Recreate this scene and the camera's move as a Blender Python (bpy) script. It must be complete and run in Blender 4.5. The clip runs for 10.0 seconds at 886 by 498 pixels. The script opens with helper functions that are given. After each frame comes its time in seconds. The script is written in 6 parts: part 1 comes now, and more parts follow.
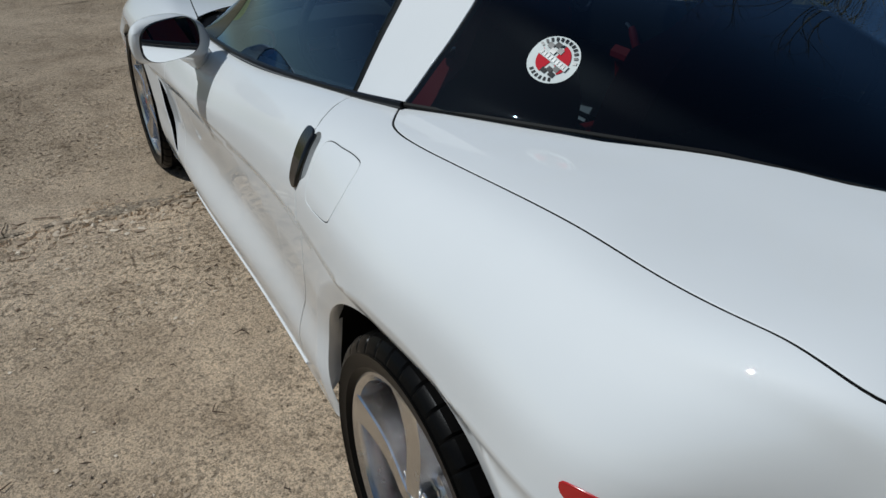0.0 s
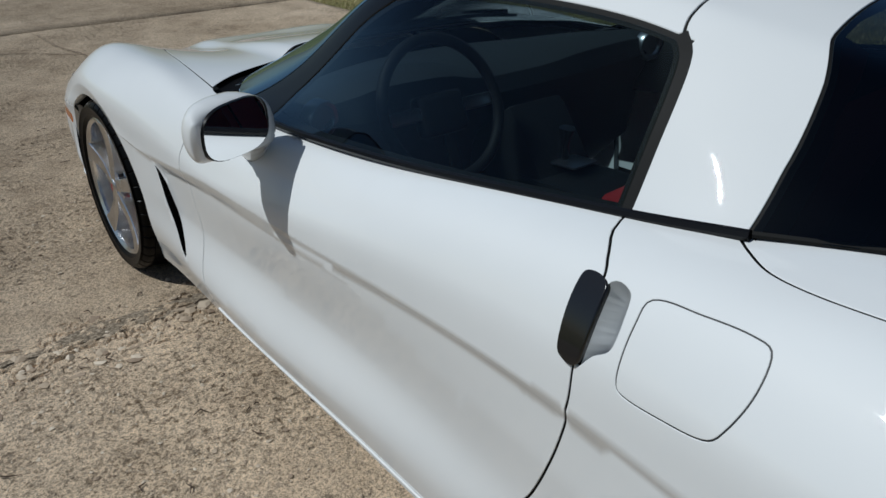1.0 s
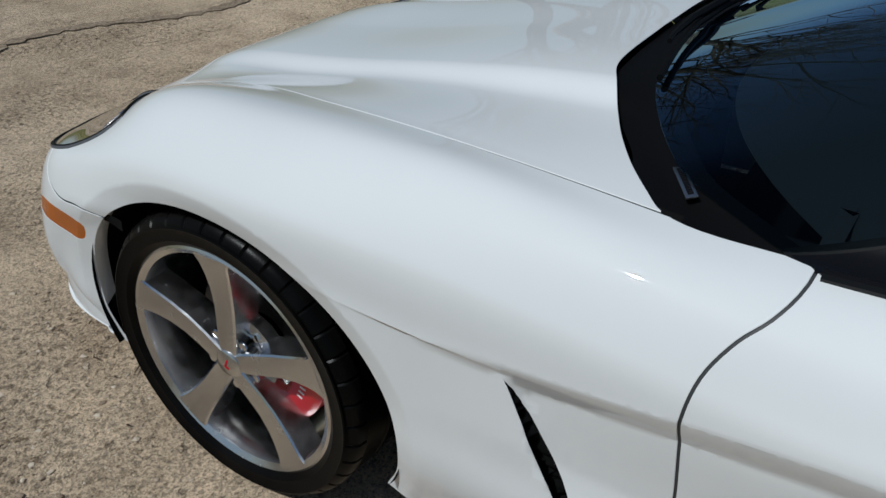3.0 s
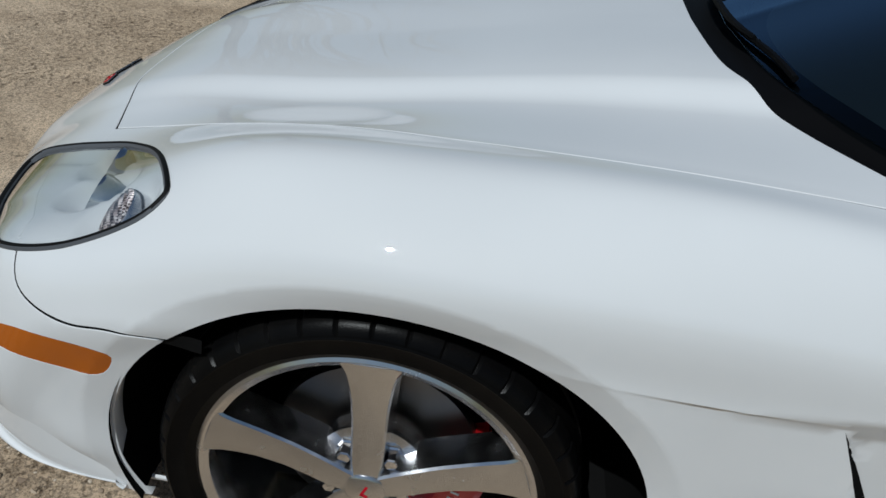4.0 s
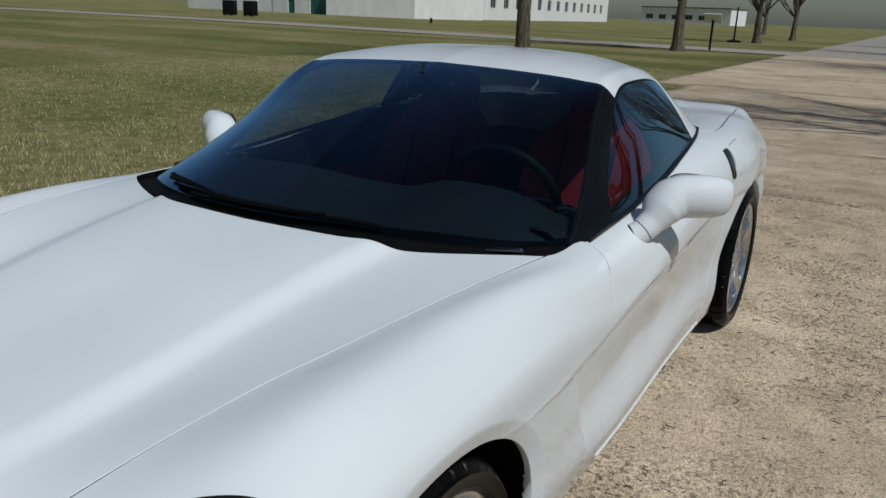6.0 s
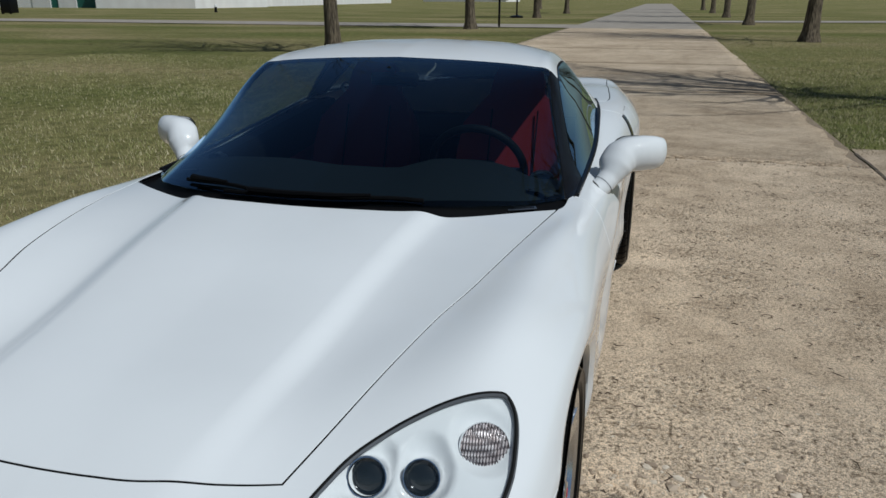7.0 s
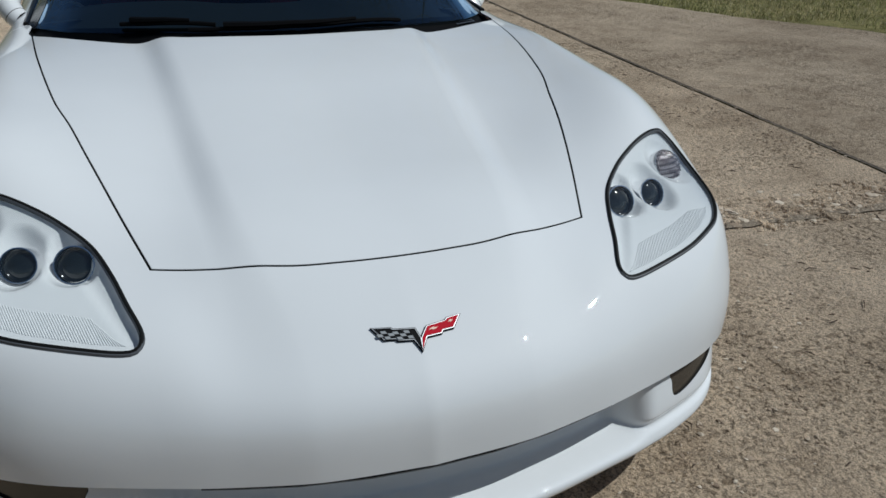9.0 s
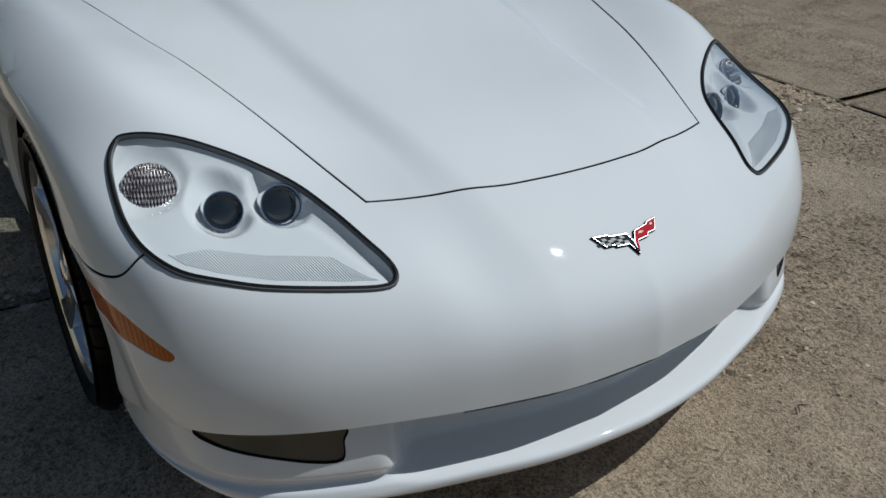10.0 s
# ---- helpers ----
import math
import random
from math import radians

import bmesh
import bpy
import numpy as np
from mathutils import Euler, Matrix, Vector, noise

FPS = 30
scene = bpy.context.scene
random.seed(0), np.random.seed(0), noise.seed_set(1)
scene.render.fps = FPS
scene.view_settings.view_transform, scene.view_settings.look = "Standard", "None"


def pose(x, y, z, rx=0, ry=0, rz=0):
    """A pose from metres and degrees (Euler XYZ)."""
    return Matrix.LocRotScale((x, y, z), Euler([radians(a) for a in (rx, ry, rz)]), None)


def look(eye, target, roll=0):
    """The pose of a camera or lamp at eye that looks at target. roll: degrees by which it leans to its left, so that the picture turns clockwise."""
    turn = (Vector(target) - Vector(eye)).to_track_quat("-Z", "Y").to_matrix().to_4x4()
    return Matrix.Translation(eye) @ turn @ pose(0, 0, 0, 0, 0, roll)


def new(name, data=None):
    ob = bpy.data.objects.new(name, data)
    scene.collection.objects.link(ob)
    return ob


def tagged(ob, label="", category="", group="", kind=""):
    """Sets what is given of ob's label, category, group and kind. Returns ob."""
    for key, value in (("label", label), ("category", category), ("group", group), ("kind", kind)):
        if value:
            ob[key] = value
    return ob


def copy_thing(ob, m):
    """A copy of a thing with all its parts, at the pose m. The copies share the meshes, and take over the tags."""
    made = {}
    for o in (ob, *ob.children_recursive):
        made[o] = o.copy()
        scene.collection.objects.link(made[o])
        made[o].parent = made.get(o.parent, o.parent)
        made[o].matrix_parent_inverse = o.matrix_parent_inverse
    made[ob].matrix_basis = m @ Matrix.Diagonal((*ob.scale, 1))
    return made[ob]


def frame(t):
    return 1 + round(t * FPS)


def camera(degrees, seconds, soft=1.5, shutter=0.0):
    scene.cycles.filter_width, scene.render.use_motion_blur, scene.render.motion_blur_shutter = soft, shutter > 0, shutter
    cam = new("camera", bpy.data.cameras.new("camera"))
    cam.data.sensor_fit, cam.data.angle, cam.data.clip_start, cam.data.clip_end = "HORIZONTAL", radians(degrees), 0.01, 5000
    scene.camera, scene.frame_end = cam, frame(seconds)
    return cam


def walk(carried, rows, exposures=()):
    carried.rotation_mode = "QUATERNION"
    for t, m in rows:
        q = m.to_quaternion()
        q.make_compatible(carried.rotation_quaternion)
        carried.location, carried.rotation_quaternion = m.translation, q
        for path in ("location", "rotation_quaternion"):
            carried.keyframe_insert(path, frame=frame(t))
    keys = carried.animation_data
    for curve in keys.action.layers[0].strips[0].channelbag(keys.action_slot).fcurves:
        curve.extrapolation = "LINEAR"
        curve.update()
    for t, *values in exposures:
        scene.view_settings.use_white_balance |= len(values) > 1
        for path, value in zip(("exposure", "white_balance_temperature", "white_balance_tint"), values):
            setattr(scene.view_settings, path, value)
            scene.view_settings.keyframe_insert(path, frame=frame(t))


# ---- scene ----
cam = camera(59.3, 10.0)
from mathutils.geometry import delaunay_2d_cdt

PATH = [
    (0, (-1.343, -2.276, 1.437), (-0.511, -0.74, 0.462), -0.7),
    (0.5, (-1.477, -1.872, 1.406), (-0.494, -0.398, 0.478), -0.7),
    (1, (-1.583, -1.437, 1.388), (-0.476, -0.038, 0.484), -0.5),
    (1.5, (-1.649, -0.984, 1.372), (-0.438, 0.324, 0.464), -0.1),
    (2, (-1.629, -0.479, 1.348), (-0.352, 0.729, 0.395), -0.4),
    (2.5, (-1.667, -0.026, 1.344), (-0.304, 1.036, 0.337), 0.3),
    (3, (-1.641, 0.427, 1.299), (-0.205, 1.331, 0.24), 0.7),
    (3.2, (-1.625, 0.587, 1.287), (-0.173, 1.418, 0.19), 0.4),
    (4.3, (-1.684, 1.441, 1.234), (0.045, 1.134, 0.277), 7.8),
    (4.5, (-1.697, 1.52, 1.256), (-0.002, 0.914, 0.385), 7.8),
    (5, (-1.706, 1.751, 1.349), (-0.258, 0.557, 0.659), 6.0),
    (5.5, (-1.618, 2.078, 1.39), (-0.419, 0.592, 0.794), 2.7),
    (5.7, (-1.548, 2.196, 1.377), (-0.454, 0.629, 0.789), 2.6),
    (7, (-1.018, 2.998, 1.435), (-0.52, 1.161, 0.821), -0.0),
    (7.5, (-0.686, 3.181, 1.405), (-0.46, 1.306, 0.745), -0.2),
    (8, (-0.348, 3.325, 1.403), (-0.404, 1.462, 0.677), -0.0),
    (8.5, (-0.003, 3.386, 1.373), (-0.338, 1.587, 0.564), 0.7),
    (9, (0.361, 3.31, 1.312), (-0.241, 1.623, 0.423), 1.7),
    (9.5, (0.715, 3.232, 1.279), (-0.117, 1.685, 0.323), 2.8),
    (10, (1.045, 3.026, 1.25), (0.033, 1.619, 0.251), 3.6),
]
walk(cam, [(t, look(eye, target, roll)) for t, eye, target, roll in PATH], [(0, -0.64, 5920, 4), (3, -0.64, 5920, 4), (4.3, -0.71, 5920, 4), (5.4, -0.69, 5920, 4), (7.0, -0.58, 5920, 4), (10, -0.61, 5920, 4)])

# ---- world, sun, exposure ----
SUN = Vector((-1.0, 0.42, 1.5)).normalized()
world = bpy.data.worlds.new("world")
scene.world = world
world.use_nodes = True
wn = world.node_tree.nodes
sky = wn.new("ShaderNodeTexSky")
sky.sky_type, sky.sun_disc = "NISHITA", False
sky.sun_elevation, sky.sun_rotation = math.asin(SUN.z), math.atan2(SUN.x, SUN.y)
wn["Background"].inputs[1].default_value = 0.060
world.node_tree.links.new(sky.outputs[0], wn["Background"].inputs[0])
sun = new("sun", bpy.data.lights.new("sun", "SUN"))
sun.data.energy, sun.data.angle, sun.data.color = 4.5, radians(0.55), (1.0, 0.97, 0.93)
sun.matrix_world = look(SUN * 30, (0, 0, 0))


# ---- materials ----
def material(name, colour, rough=0.5, metal=0.0, coat=0.0, **more):
    m = bpy.data.materials.new(name)
    m.use_nodes = True
    b = m.node_tree.nodes["Principled BSDF"]
    b.inputs["Base Color"].default_value = (*colour, 1)
    b.inputs["Roughness"].default_value = rough
    b.inputs["Metallic"].default_value = metal
    b.inputs["Coat Weight"].default_value = coat
    b.inputs["Coat Roughness"].default_value = 0.03
    for key, value in more.items():
        b.inputs[key.replace("_", " ")].default_value = value
    return m


def tex(m, kind, scale, detail=4.0, **more):
    """A texture node in object space."""
    n = m.node_tree.nodes
    co = n.new("ShaderNodeTexCoord")
    mp = n.new("ShaderNodeMapping")
    m.node_tree.links.new(co.outputs["Object"], mp.inputs[0])
    mp.inputs["Scale"].default_value = scale if isinstance(scale, tuple) else (scale, scale, scale)
    t = n.new(kind)
    t.inputs["Scale"].default_value = 1.0
    if "Detail" in t.inputs:
        t.inputs["Detail"].default_value = detail
    m.node_tree.links.new(mp.outputs[0], t.inputs["Vector"])
    return t


def ramp(m, source, stops):
    r = m.node_tree.nodes.new("ShaderNodeValToRGB")
    els = r.color_ramp.elements
    while len(els) < len(stops):
        els.new(0.5)
    for e, (p, c) in zip(els, stops):
        e.position, e.color = p, (*c, 1) if len(c) == 3 else c
    m.node_tree.links.new(source, r.inputs[0])
    return r.outputs[0]


def mix(m, mode, fac, a, b):
    x = m.node_tree.nodes.new("ShaderNodeMix")
    x.data_type, x.blend_type = "RGBA", mode
    for sock, val in ((x.inputs[0], fac), (x.inputs[6], a), (x.inputs[7], b)):
        if isinstance(val, bpy.types.NodeSocket):
            m.node_tree.links.new(val, sock)
        else:
            sock.default_value = val if isinstance(val, float) else (*val, 1)
    return x.outputs[2]


def bump(m, source, strength, distance):
    b = m.node_tree.nodes.new("ShaderNodeBump")
    b.inputs["Strength"].default_value, b.inputs["Distance"].default_value = strength, distance
    m.node_tree.links.new(source, b.inputs["Height"])
    m.node_tree.links.new(b.outputs[0], m.node_tree.nodes["Principled BSDF"].inputs["Normal"])
    return b


def wire(m, source, name):
    m.node_tree.links.new(source, m.node_tree.nodes["Principled BSDF"].inputs[name])


def glass(name, tint, rough=0.0, amount=0.045, shine=(1.0, 1.0, 1.0)):
    """A thin tinted pane: what is behind shows through the tint, the sky mirrors in it."""
    m = bpy.data.materials.new(name)
    m.use_nodes = True
    n, l = m.node_tree.nodes, m.node_tree.links
    n.remove(n["Principled BSDF"])
    tr, gl, lw, mx = (n.new("ShaderNode" + k) for k in ("BsdfTransparent", "BsdfGlossy", "LayerWeight", "MixShader"))
    up, fr = n.new("ShaderNodeMath"), n.new("ShaderNodeMath")
    up.operation, up.inputs[1].default_value = "POWER", 4.2
    fr.operation, fr.inputs[1].default_value, fr.inputs[2].default_value = "MULTIPLY_ADD", 2.2, amount
    fr.use_clamp = True
    lw.inputs["Blend"].default_value = 0.5
    l.new(lw.outputs["Facing"], up.inputs[0])
    l.new(up.outputs[0], fr.inputs[0])
    tr.inputs[0].default_value = (*tint, 1)
    gl.inputs["Roughness"].default_value = rough
    gl.inputs[0].default_value = (*shine, 1)
    l.new(fr.outputs[0], mx.inputs[0])
    l.new(tr.outputs[0], mx.inputs[1])
    l.new(gl.outputs[0], mx.inputs[2])
    l.new(mx.outputs[0], n["Material Output"].inputs[0])
    return m


PAINT = material("white_paint", (0.80, 0.815, 0.82), 0.5, 0.0, 1.0, Specular_IOR_Level=0.05)
dust = tex(PAINT, "ShaderNodeTexNoise", 2.5)
wire(PAINT, ramp(PAINT, dust.outputs[0], [(0.35, (0.71, 0.72, 0.725)), (0.7, (0.74, 0.75, 0.755))]), "Base Color")
peel = tex(PAINT, "ShaderNodeTexNoise", 160, 1.0)
wire(PAINT, ramp(PAINT, peel.outputs[0], [(0.3, (0.010,) * 3), (0.7, (0.022,) * 3)]), "Coat Roughness")
BLACK = material("black_trim", (0.005, 0.005, 0.006), 0.30, Specular_IOR_Level=0.22)
grain = tex(BLACK, "ShaderNodeTexNoise", 900, 2)
bump(BLACK, grain.outputs[0], 0.06, 0.001)
GLOSSBLACK = material("gloss_black", (0.008, 0.008, 0.009), 0.16, 0.0, 0.5)
PILLAR = material("satin_black_pillar", (0.005, 0.005, 0.006), 0.17, Specular_IOR_Level=0.30)
bump(PILLAR, tex(PILLAR, "ShaderNodeTexNoise", 700, 2).outputs[0], 0.05, 0.001)
COWL = material("matt_black_cowl", (0.004, 0.004, 0.0045), 0.55, Specular_IOR_Level=0.06)
RUBBER = material("rubber_seal", (0.006, 0.006, 0.006), 0.6, Specular_IOR_Level=0.15)
DARK = material("dark_cavity", (0.005, 0.005, 0.005), 0.9, Specular_IOR_Level=0.1)
# White-painted jamb given the dark grey of its shade.
SHADED_JAMB = material("shaded_door_jamb", (0.035, 0.037, 0.040), 0.6)
WINDSHIELD = glass("windshield_glass", (0.42, 0.50, 0.53), 0.0, 0.012, (0.53, 0.73, 0.97))
SIDEGLASS = glass("tinted_side_glass", (0.66, 0.73, 0.72), 0.0, 0.018, (0.60, 0.80, 1.0))
BACKGLASS = glass("dark_tinted_glass", (0.20, 0.22, 0.24), 0.012, 0.030, (0.60, 0.80, 1.0))
CLEAR = glass("clear_lens", (0.93, 0.95, 0.95))
POLISHED = material("polished_alloy", (0.74, 0.74, 0.75), 0.16, 1.0)
smear = tex(POLISHED, "ShaderNodeTexNoise", 30, 5)
wire(POLISHED, ramp(POLISHED, smear.outputs[0], [(0.3, (0.14,) * 3), (0.75, (0.30,) * 3)]), "Roughness")
CHROME = material("chrome", (0.86, 0.86, 0.87), 0.06, 1.0)
IRON = material("brake_disc_iron", (0.16, 0.155, 0.15), 0.34, 1.0)
rings = tex(IRON, "ShaderNodeTexNoise", (40, 900, 900), 2)
bump(IRON, rings.outputs[0], 0.15, 0.001)
CALIPER = material("red_caliper", (0.55, 0.012, 0.016), 0.3, 0.0, 0.6)
TYRE = material("tyre_rubber", (0.010, 0.010, 0.011), 0.30, Specular_IOR_Level=0.07)
road_dust = tex(TYRE, "ShaderNodeTexNoise", 14, 6)
wire(TYRE, ramp(TYRE, road_dust.outputs[0], [(0.4, (0.0028, 0.0028, 0.003)), (0.8, (0.006, 0.0056, 0.0052))]), "Base Color")
fine = tex(TYRE, "ShaderNodeTexNoise", 400, 2)
bump(TYRE, fine.outputs[0], 0.2, 0.001)


# ---- lofted sheet metal ----
def natural(t):
    """The matrix that turns values at the knots t into second derivatives of their natural cubic spline."""
    n = len(t)
    h = np.diff(t)
    a, r = np.eye(n), np.zeros((n, n))
    for i in range(1, n - 1):
        a[i, i - 1], a[i, i], a[i, i + 1] = h[i - 1], 2 * (h[i - 1] + h[i]), h[i]
        r[i, i - 1], r[i, i], r[i, i + 1] = 6 / h[i - 1], -6 / h[i - 1] - 6 / h[i], 6 / h[i]
    return np.linalg.solve(a, r)


def slopes(t):
    """The matrix that turns values at the knots t into slopes of a local spline."""
    n = len(t)
    m = np.zeros((n, n))
    for i in range(n):
        lo, hi = max(i - 1, 0), min(i + 1, n - 1)
        m[i, lo] -= 1 / (t[hi] - t[lo])
        m[i, hi] += 1 / (t[hi] - t[lo])
    return m


class Loft:
    """A smooth surface through character curves: rows run along the car, stations across it. u runs along the rows, v over them."""

    def __init__(self, rows):
        self.p = np.array(rows, float)
        du = np.linalg.norm(np.diff(self.p, axis=1), axis=2).mean(0)
        dv = np.linalg.norm(np.diff(self.p, axis=0), axis=2).mean(1)
        self.lu, self.lv = du.sum(), dv.sum()
        self.tu = np.concatenate([[0], np.cumsum(du)]) / self.lu
        self.tv = np.concatenate([[0], np.cumsum(dv)]) / self.lv
        self.nu, self.sv = natural(self.tu), slopes(self.tv)
        gu, gv = np.meshgrid(np.linspace(0, 1, 260), np.linspace(0, 1, 120))
        self.gu, self.gv = gu.ravel(), gv.ravel()
        self.gp = self.at(self.gu, self.gv)

    def u(self, i):
        return np.interp(i, range(len(self.tu)), self.tu)

    def v(self, j):
        return np.interp(j, range(len(self.tv)), self.tv)

    def at(self, u, v):
        u, v = np.atleast_1d(np.asarray(u, float)), np.atleast_1d(np.asarray(v, float))
        n = len(u)
        k = np.clip(np.searchsorted(self.tu, u) - 1, 0, len(self.tu) - 2)
        h = self.tu[k + 1] - self.tu[k]
        a = (self.tu[k + 1] - u) / h
        b = 1 - a
        e = np.eye(len(self.tu))
        bu = a[:, None] * e[k] + b[:, None] * e[k + 1] + ((a ** 3 - a) * h * h / 6)[:, None] * self.nu[k] + ((b ** 3 - b) * h * h / 6)[:, None] * self.nu[k + 1]
        k = np.clip(np.searchsorted(self.tv, v) - 1, 0, len(self.tv) - 2)
        h = self.tv[k + 1] - self.tv[k]
        s = ((v - self.tv[k]) / h)[:, None]
        e = np.eye(len(self.tv))
        hh = h[:, None]
        bv = (2 * s ** 3 - 3 * s ** 2 + 1) * e[k] + (3 * s ** 2 - 2 * s ** 3) * e[k + 1] + (s ** 3 - 2 * s ** 2 + s) * hh * self.sv[k] + (s ** 3 - s ** 2) * hh * self.sv[k + 1]
        return np.einsum("nr,nk,rkc->nc", bv, bu, self.p)

    def local(self, u, v):
        """Points, slopes along u and v, and outward normals."""
        u, v = np.atleast_1d(np.asarray(u, float)), np.atleast_1d(np.asarray(v, float))
        d = 1e-4
        pu = (self.at(u + d, v) - self.at(u - d, v)) / (2 * d)
        pv = (self.at(u, v + d) - self.at(u, v - d)) / (2 * d)
        n = np.cross(pu, pv)
        n /= np.maximum(np.linalg.norm(n, axis=1), 1e-9)[:, None]
        return self.at(u, v), pu, pv, n

    def find(self, points, axes, low=0.0, high=1.0):
        """(u, v) of the surface points that have the two given coordinates, between the rows low and high."""
        ok = (self.gv >= low) & (self.gv <= high)
        out = []
        for q in points:
            q = np.array(q, float)
            i = np.argmin(((self.gp[ok][:, axes] - q) ** 2).sum(1))
            w = np.array([self.gu[ok][i], self.gv[ok][i]])
            for _ in range(5):
                p, pu, pv, _n = self.local([w[0]], [w[1]])
                j = np.stack([pu[0][axes], pv[0][axes]], 1)
                if abs(np.linalg.det(j)) < 1e-6:
                    break
                step = np.linalg.solve(j, q - p[0][axes])
                w = np.clip(w + np.clip(step, -0.02, 0.02), 0, 1)
            out.append(w)
        return np.array(out)


def smooth_line(points, n, closed=False):
    """n points along a smooth curve through the given ones."""
    p = np.array(points, float)
    if closed:
        p = np.concatenate([p[-3:], p, p[:3]])
    d = np.concatenate([[0], np.cumsum(np.linalg.norm(np.diff(p, axis=0), axis=1) ** 0.5)])
    m = slopes(d) @ p
    lo, hi = (d[3], d[-3]) if closed else (d[0], d[-1])
    t = np.linspace(lo, hi, n, endpoint=not closed)
    k = np.clip(np.searchsorted(d, t) - 1, 0, len(d) - 2)
    h = (d[k + 1] - d[k])[:, None]
    s = ((t - d[k])[:, None]) / h
    return (2 * s ** 3 - 3 * s ** 2 + 1) * p[k] + (3 * s ** 2 - 2 * s ** 3) * p[k + 1] + (s ** 3 - 2 * s ** 2 + s) * h * m[k] + (s ** 3 - s ** 2) * h * m[k + 1]


def straight_line(points, step):
    """Points no more than step apart along the polyline."""
    out = []
    for a, b in zip(points[:-1], points[1:]):
        a, b = np.array(a, float), np.array(b, float)
        k = max(1, int(np.ceil(np.linalg.norm(b - a) / step)))
        out += [a + (b - a) * i / k for i in range(k)]
    return np.array(out + [np.array(points[-1], float)])


def sideways(loft, uv, distance, closed=False):
    """The line uv shifted on the surface by a distance in metres to its left."""
    p, pu, pv, n = loft.local(uv[:, 0], uv[:, 1])
    if closed:
        t = np.roll(p, -1, 0) - np.roll(p, 1, 0)
    else:
        t = np.gradient(p, axis=0)
    b = np.cross(n, t)
    b /= np.maximum(np.linalg.norm(b, axis=1), 1e-9)[:, None]
    out = []
    for i in range(len(uv)):
        j = np.stack([pu[i], pv[i]], 1)
        out.append(uv[i] + np.linalg.lstsq(j, b[i] * distance, rcond=None)[0])
    return np.array(out)


def slit(loft, uv, width, closed=False):
    """The outline(s) of a narrow gap along a line."""
    a, b = sideways(loft, uv, width / 2, closed), sideways(loft, uv, -width / 2, closed)
    if closed:
        return ("ring", a, b)
    return ("hole", np.concatenate([a, b[::-1]]))


def inside(points, poly):
    """Which points lie in the polygon."""
    x, y = points[:, 0], points[:, 1]
    res = np.zeros(len(points), bool)
    cand = (x >= poly[:, 0].min()) & (x <= poly[:, 0].max()) & (y >= poly[:, 1].min()) & (y <= poly[:, 1].max())
    x, y = x[cand], y[cand]
    c = np.zeros(len(x), bool)
    for (x0, y0), (x1, y1) in zip(poly, np.roll(poly, -1, 0)):
        if y0 != y1:
            c ^= ((y0 > y) != (y1 > y)) & (x < (x1 - x0) * (y - y0) / (y1 - y0) + x0)
    res[cand] = c
    return res


def sheet(loft, cuts, nu, nv):
    """Triangles over the whole loft, with the cuts taken out: (u, v) of the corners, triangles, and the piece that each belongs to."""
    scale = np.array([loft.lu, loft.lv])
    gu, gv = np.meshgrid(np.linspace(0, 1, nu), np.linspace(0, 1, nv))
    pts = [np.stack([gu.ravel(), gv.ravel()], 1)]
    edges, base = [], len(pts[0])
    outlines = []
    for cut in cuts:
        outlines += [np.array(c) for c in cut[1:]]
    opened = [c[0] == "line" for c in cuts for _ in c[1:]]
    for o, loose in zip(outlines, opened):
        pts.append(np.clip(o, 0, 1))
        k = len(o)
        edges += [(base + i, base + (i + 1) % k) for i in range(k - loose)]
        base += k
    co = np.concatenate(pts) * scale
    from_cdt = cdt([Vector(c) for c in co], edges, [], 0, 1e-6)
    uv = np.array([tuple(c) for c in from_cdt[0]]) / scale
    tri = np.array([f for f in from_cdt[2] if len(f) == 3])
    mid = uv[tri].mean(1)
    gone = np.zeros(len(tri), bool)
    for cut in cuts:
        if cut[0] == "line":
            continue
        m = inside(mid, np.array(cut[1]))
        if cut[0] == "ring":
            m ^= inside(mid, np.array(cut[2]))
        gone |= m
    q = uv[tri] * scale
    area = np.abs((q[:, 1, 0] - q[:, 0, 0]) * (q[:, 2, 1] - q[:, 0, 1]) - (q[:, 2, 0] - q[:, 0, 0]) * (q[:, 1, 1] - q[:, 0, 1]))
    tri = tri[~gone & (area > 1e-10)]
    label = np.arange(len(uv))
    while True:
        low = label[tri].min(1)
        fresh = label.copy()
        np.minimum.at(fresh, tri.ravel(), np.repeat(low, 3))
        fresh = fresh[fresh]
        if (fresh == label).all():
            break
        label = fresh
    return uv, tri, label[tri[:, 0]]


def cdt(co, edges, faces, kind, eps):
    return delaunay_2d_cdt(co, edges, faces, kind, eps)


